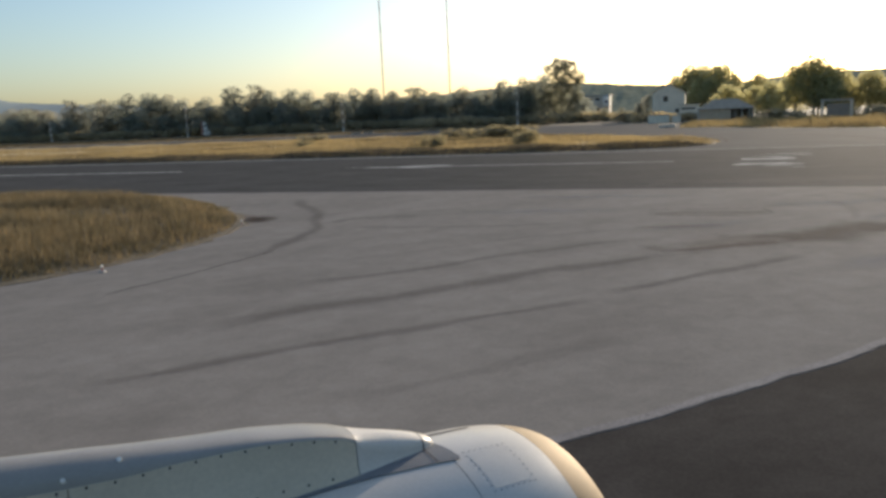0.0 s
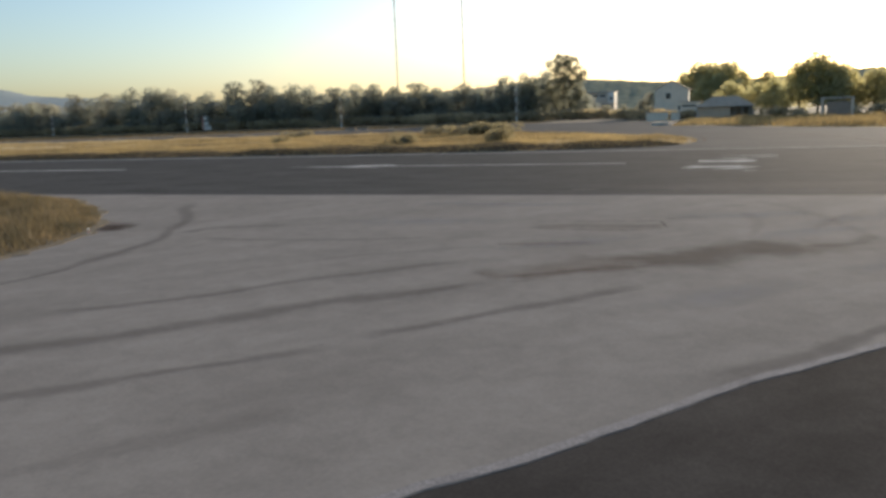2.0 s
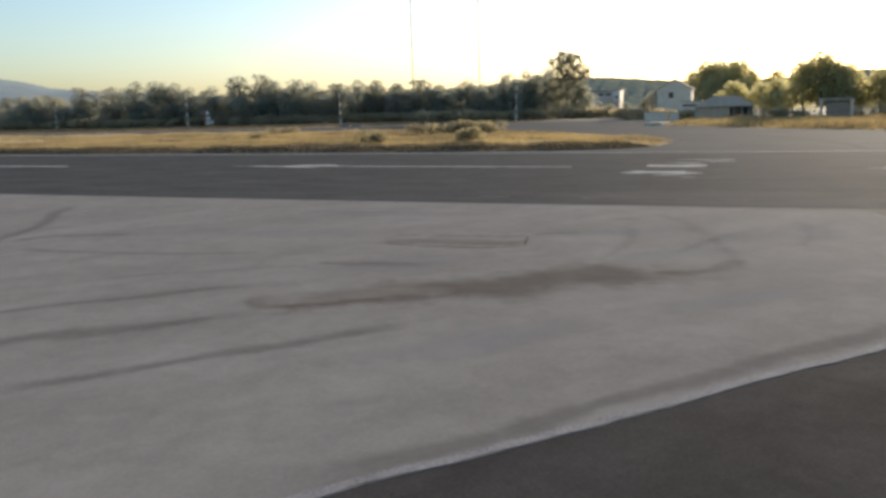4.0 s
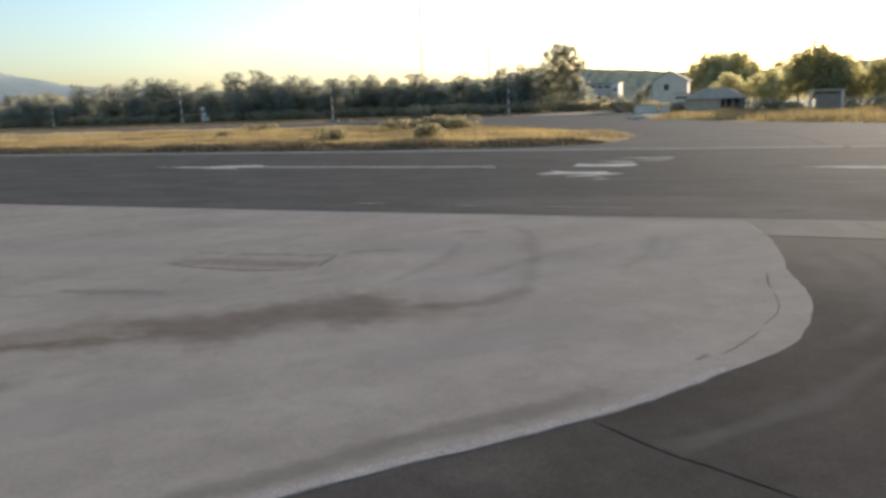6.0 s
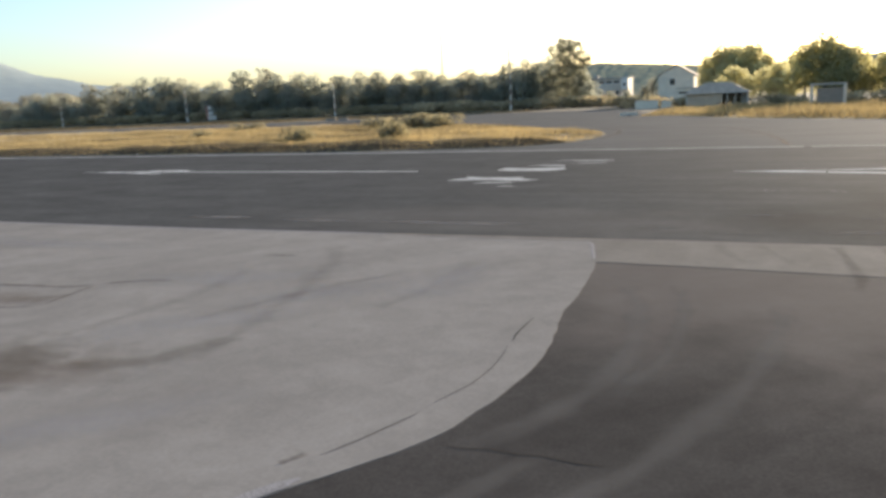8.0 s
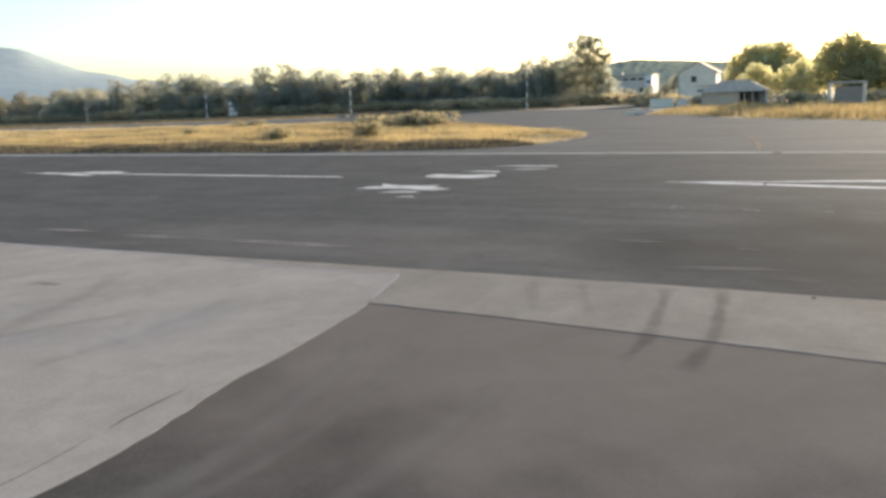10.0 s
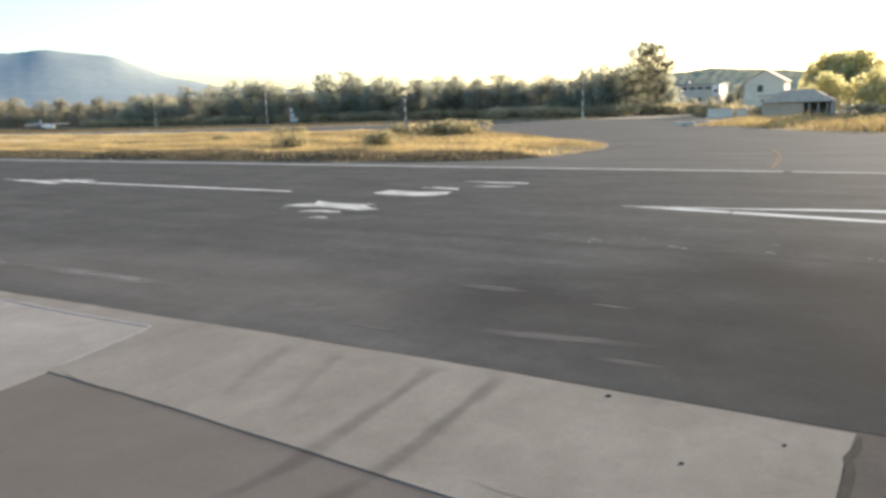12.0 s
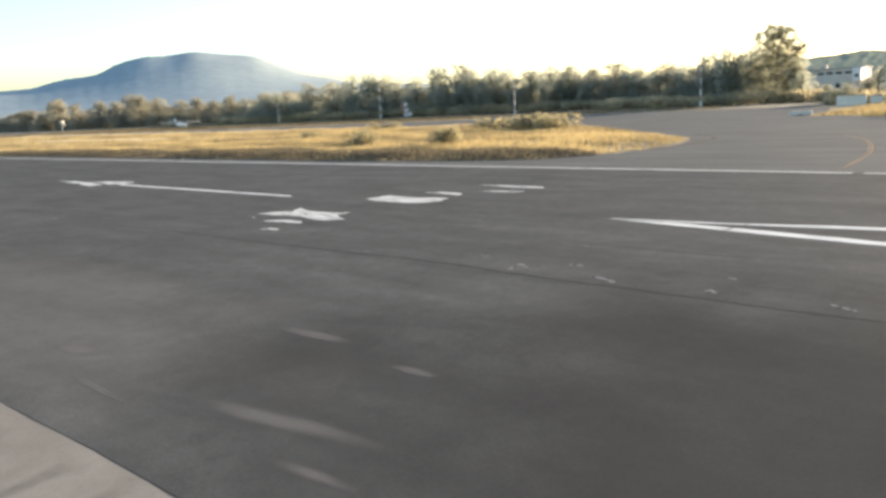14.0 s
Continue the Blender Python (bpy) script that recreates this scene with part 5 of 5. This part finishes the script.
# ---- jet engine under its pylon ----
def engine():
    """Axis along local x, forward; the front of the intake is at the origin."""
    e = base("jet_engine", pose(4.065, 5.986, 1.189, 0, 0, 49.776), "grey-white jet engine with riveted pylon fairing", "jet engine")
    R, RL, S0, EX = 1.189, 0.915, 1.291, 2.4775
    seg = 96

    def radius(s):
        if s < 2.3:
            k = min(1.0, s / S0)
            return RL + (R - RL) * math.sqrt(max(0.0, 1 - (1 - k) ** EX))
        return R - 0.32 * ((s - 2.3) / 2.0) ** 1.6

    def body(name, s0, s1, n, material, label="", a0=0.0, a1=math.tau, lift=0.0):
        bm, prev, closed = bmesh.new(), None, a1 - a0 > 6.28
        m = seg if closed else max(3, int(seg * (a1 - a0) / math.tau))
        for i in range(n + 1):
            s = s0 + (s1 - s0) * (i / n) ** (1.8 if s0 == 0 else 1)
            r = radius(s) + lift
            cur = [bm.verts.new((-s, r * math.sin(a0 + (a1 - a0) * j / m), r * math.cos(a0 + (a1 - a0) * j / m))) for j in range(m if closed else m + 1)]
            if prev:
                for j in range(m):
                    k = (j + 1) % len(cur)
                    bm.faces.new((prev[j], prev[k], cur[k], cur[j]))
            prev = cur
        bmesh.ops.recalc_face_normals(bm, faces=bm.faces)
        return part(name, bm, material, e, label, smooth=True)

    # bare lip rolls round into the intake
    bm, prev = bmesh.new(), None
    prof = [(0.334 * (i / 14) ** 1.8, radius(0.334 * (i / 14) ** 1.8)) for i in range(14, -1, -1)]
    prof += [(0.01, 0.885), (0.05, 0.85), (0.12, 0.815), (0.22, 0.80)]
    for s, r in prof:
        cur = [bm.verts.new((-s, r * math.sin(j * math.tau / seg), r * math.cos(j * math.tau / seg))) for j in range(seg)]
        if prev:
            for j in range(seg):
                bm.faces.new((prev[j], cur[j], cur[(j + 1) % seg], prev[(j + 1) % seg]))
        prev = cur
    bmesh.ops.recalc_face_normals(bm, faces=bm.faces)
    part("intake_lip", bm, M_LIP, e, "polished bare metal lip", smooth=True)
    body("intake_cowl", 0.337, 1.046, 14, M_COWL, "light grey intake cowl")
    body("fan_cowl", 1.052, 2.6, 14, M_COWL, "light grey fan cowl")
    body("rear_cowl", 2.606, 4.3, 12, M_COWL, "light grey rear cowl")
    body("lip_seam", 0.331, 0.340, 1, M_SEAM, lift=-0.003)
    body("cowl_seam", 1.044, 1.054, 1, M_SEAM, lift=-0.003)
    body("rear_seam", 2.598, 2.608, 1, M_SEAM, lift=-0.003)
    bm = bmesh.new()
    tube(bm, (-0.2, 0, 0), (-1.0, 0, 0), 0.80, 0.83, 64, cap=False)
    part("intake_duct", bm, M_COWL, e, smooth=True)
    hub = part("spinner", loft(bmesh.new(), [[(-x, r * math.cos(a), r * math.sin(a)) for a in [k * math.tau / 20 for k in range(20)]] for x, r in ((0.52, 0.01), (0.6, 0.1), (0.78, 0.2), (0.98, 0.27))]), M_FAN, e, smooth=True)
    for i in range(24):
        bm = bmesh.new()
        loft(bm, [[(-0.92, -0.07, r), (-0.96, 0.05, r), (-0.975, 0.05, r), (-0.935, -0.07, r)] for r in (0.22, 0.55, 0.81)])
        bmesh.ops.rotate(bm, verts=bm.verts, cent=(0, 0, 0), matrix=Matrix.Rotation(i * math.tau / 24, 3, "X"))
        part("fan_blade", bm, M_FAN, e)
    part("exhaust_cone", loft(bmesh.new(), [[(-x, r * math.cos(a), r * math.sin(a)) for a in [k * math.tau / 32 for k in range(32)]] for x, r in ((3.9, 0.62), (4.5, 0.55), (5.0, 0.42), (5.6, 0.08))]), M_FAN, e, smooth=True)
    part("rear_bulkhead", tube(bmesh.new(), (-4.29, 0, 0), (-4.2, 0, 0), 0.86, 0.86, 48), M_SEAM, e)

    # pylon fairing: a rounded spine over the top, rising towards the wing
    ridge = ((1.03, 1.19), (1.05, 1.225), (1.09, 1.255), (1.16, 1.287), (1.24, 1.318), (1.4, 1.370), (1.6, 1.428), (1.8, 1.492), (2.0, 1.546), (2.36, 1.612), (2.7, 1.655), (3.03, 1.702), (3.32, 1.750), (3.73, 1.806), (4.4, 1.89), (5.2, 1.96))
    half = ((1.03, 0.012), (1.06, 0.055), (1.10, 0.078), (1.16, 0.098), (1.3, 0.118), (1.6, 0.14), (2.0, 0.155), (3.0, 0.165), (5.2, 0.18))
    shoulder = ((1.03, 0.01), (1.10, 0.04), (1.3, 0.10), (1.5, 0.12), (1.66, 0.09), (1.74, 0.03), (2.2, 0.035), (2.6, 0.055), (2.9, 0.085), (3.2, 0.13), (3.5, 0.155), (5.2, 0.19))
    MID = 0.10

    def at(table, s):
        return float(np.interp(s, *zip(*table)))

    def foot(s):
        return min(radius(min(s, 4.2)) - 0.08, at(ridge, s) - 0.02) if s < 4.2 else 0.95

    def section(s, which):
        top, w, d = at(ridge, s), at(half, s), at(shoulder, s)
        if which == "spine":
            return [(-s, MID + w * math.cos(t), top - d + d * math.sin(t) ** 0.8) for t in [math.pi * k / 12 for k in range(13)]]
        side = -1 if which == "inboard" else 1
        z0, z1 = top - d, foot(s)
        return [(-s, MID + side * (w + 0.07 * k * k * min(1, max(0, s - 1.03) * 2)), z0 + (z1 - z0) * k) for k in (0, 0.2, 0.45, 0.7, 1.0)]

    def skin(name, which, s0, s1, n, material, label="", out=0.0, parent=None):
        bm, prev = bmesh.new(), None
        for i in range(n + 1):
            cur = [bm.verts.new((x, y + (out if y > MID else -out), z)) for x, y, z in section(s0 + (s1 - s0) * i / n, which)]
            if prev:
                for j in range(len(cur) - 1):
                    bm.faces.new((prev[j], prev[j + 1], cur[j + 1], cur[j]))
            prev = cur
        bmesh.ops.recalc_face_normals(bm, faces=bm.faces)
        return part(name, bm, material, parent or e, label, smooth=True)

    nose = skin("fairing_nose", "spine", 1.03, 1.70, 18, M_COWL, "light grey nose of the pylon fairing")
    for w_ in ("inboard", "outboard"):
        skin("nose_side", w_, 1.03, 1.70, 18, M_COWL, parent=nose)
    for w_ in ("inboard", "spine", "outboard"):
        skin("nose_seam", w_, 1.156, 1.168, 1, M_SEAM, out=0.003, parent=nose)
        skin("panel_seam", w_, 1.700, 1.7055, 1, M_SEAM, out=0.002, parent=nose)
    spine = skin("pylon_spine", "spine", 1.705, 5.2, 40, M_COWLBLUE, "blue-grey upper spine")
    for w_ in ("inboard", "outboard"):
        p = skin("side_panel", w_, 1.705, 3.44, 26, M_CREAM, "riveted cream side panel")
        q = skin("side_panel", w_, 3.446, 5.2, 16, M_CREAM, "riveted cream side panel")
        sgn = -1 if w_ == "inboard" else 1
        for k in range(22):
            s = 1.85 + k * 0.15
            x, y, z = section(s, w_)[0]
            rivet = part("rivet", tube(bmesh.new(), (x, y + sgn * -0.004, z - 0.015), (x, y + sgn * 0.006, z - 0.015), 0.009, 0.008, 8), M_SEAM, p if s < 3.44 else q)
        if sgn < 0:
            for k in range(14):
                s = 1.9 + k * 0.17
                x, y, z = section(s, w_)[3]
                part("rivet", tube(bmesh.new(), (x, y - 0.004 * sgn, z), (x, y + 0.006 * sgn, z), 0.009, 0.008, 8), M_SEAM, p if s < 3.44 else q)
    for s, i in ((3.16, 9), (3.46, 11)):
        x, y, z = section(s, "spine")[i]
        part("fastener", tube(bmesh.new(), (x, y + 0.01, z - 0.01), (x, y - 0.008, z + 0.006), 0.016, 0.014, 10), M_BRIGHT, spine, "white fastener")
    bm = bmesh.new()
    loft(bm, [section(5.2, "spine"), [(-5.21, y, z) for _, y, z in section(5.2, "spine")]])
    part("pylon_end", bm, M_SEAM, e)

    # blue-grey gusset band where the fairing meets the cowl
    def gusset(s_list, lift):
        bm, prev = bmesh.new(), None
        for s, f0, f1 in s_list:
            cur = []
            for k in range(7):
                a = radians(f0 + (f1 - f0) * k / 6)
                r = radius(s) + lift
                cur.append(bm.verts.new((-s, r * math.sin(a), r * math.cos(a))))
            if prev:
                for j in range(6):
                    bm.faces.new((prev[j], prev[j + 1], cur[j + 1], cur[j]))
            prev = cur
        bmesh.ops.recalc_face_normals(bm, faces=bm.faces)
        return bm

    part("gusset", gusset([(0.985, -9.6, -9.2), (1.0, -11.0, -5.0), (1.016, -11.0, -1.0), (1.04, -10.9, 3.2), (1.08, -10.5, 6), (1.16, -9.9, 6), (1.3, -9.0, 6), (1.6, -7.4, 5), (1.9, -6.6, 4), (2.1, -6.8, 4), (2.6, -7.2, 4), (3.6, -7.6, 4)], 0.006), M_GUSSET, e, "slate-grey band beside the fairing")
    part("gusset_seam", gusset([(1.156, -9.9, 3), (1.168, -9.9, 3)], 0.010), M_SEAM, e)
    part("gusset_edge", gusset([(1.0, -11.25, -10.9), (1.16, -10.15, -9.85), (1.3, -9.25, -8.95), (1.6, -7.65, -7.4), (1.9, -6.85, -6.6), (2.1, -7.05, -6.8), (2.6, -7.45, -7.2)], 0.008), M_SEAM, e)
    part("vent_slot", gusset([(0.60, 13.2, 14.4), (0.64, 12.2, 14.8), (0.92, 11.8, 14.8), (0.98, 12.6, 14.2)], 0.004), M_SEAM, e, "dark vent slot")
    # access panel outlined by rivets
    hatch = body("access_panel", 0.60, 0.92, 6, M_COWL, "riveted access panel", radians(-27.5), radians(-9), 0.0015)
    ring_pts = [(0.585 + 0.35 * k / 7, a) for k in range(8) for a in (-28.4, -8.1)] + [(s, -28.4 + 20.3 * k / 8) for k in range(1, 8) for s in (0.585, 0.935)]
    for s, a in ring_pts:
        c, n_ = radius(s), Vector((0, math.sin(radians(a)), math.cos(radians(a))))
        p = Vector((-s, 0, 0)) + n_ * c
        part("rivet", tube(bmesh.new(), tuple(p - n_ * 0.003), tuple(p + n_ * 0.003), 0.0045, 0.004, 6), M_SEAM, hatch)
    return e


engine()
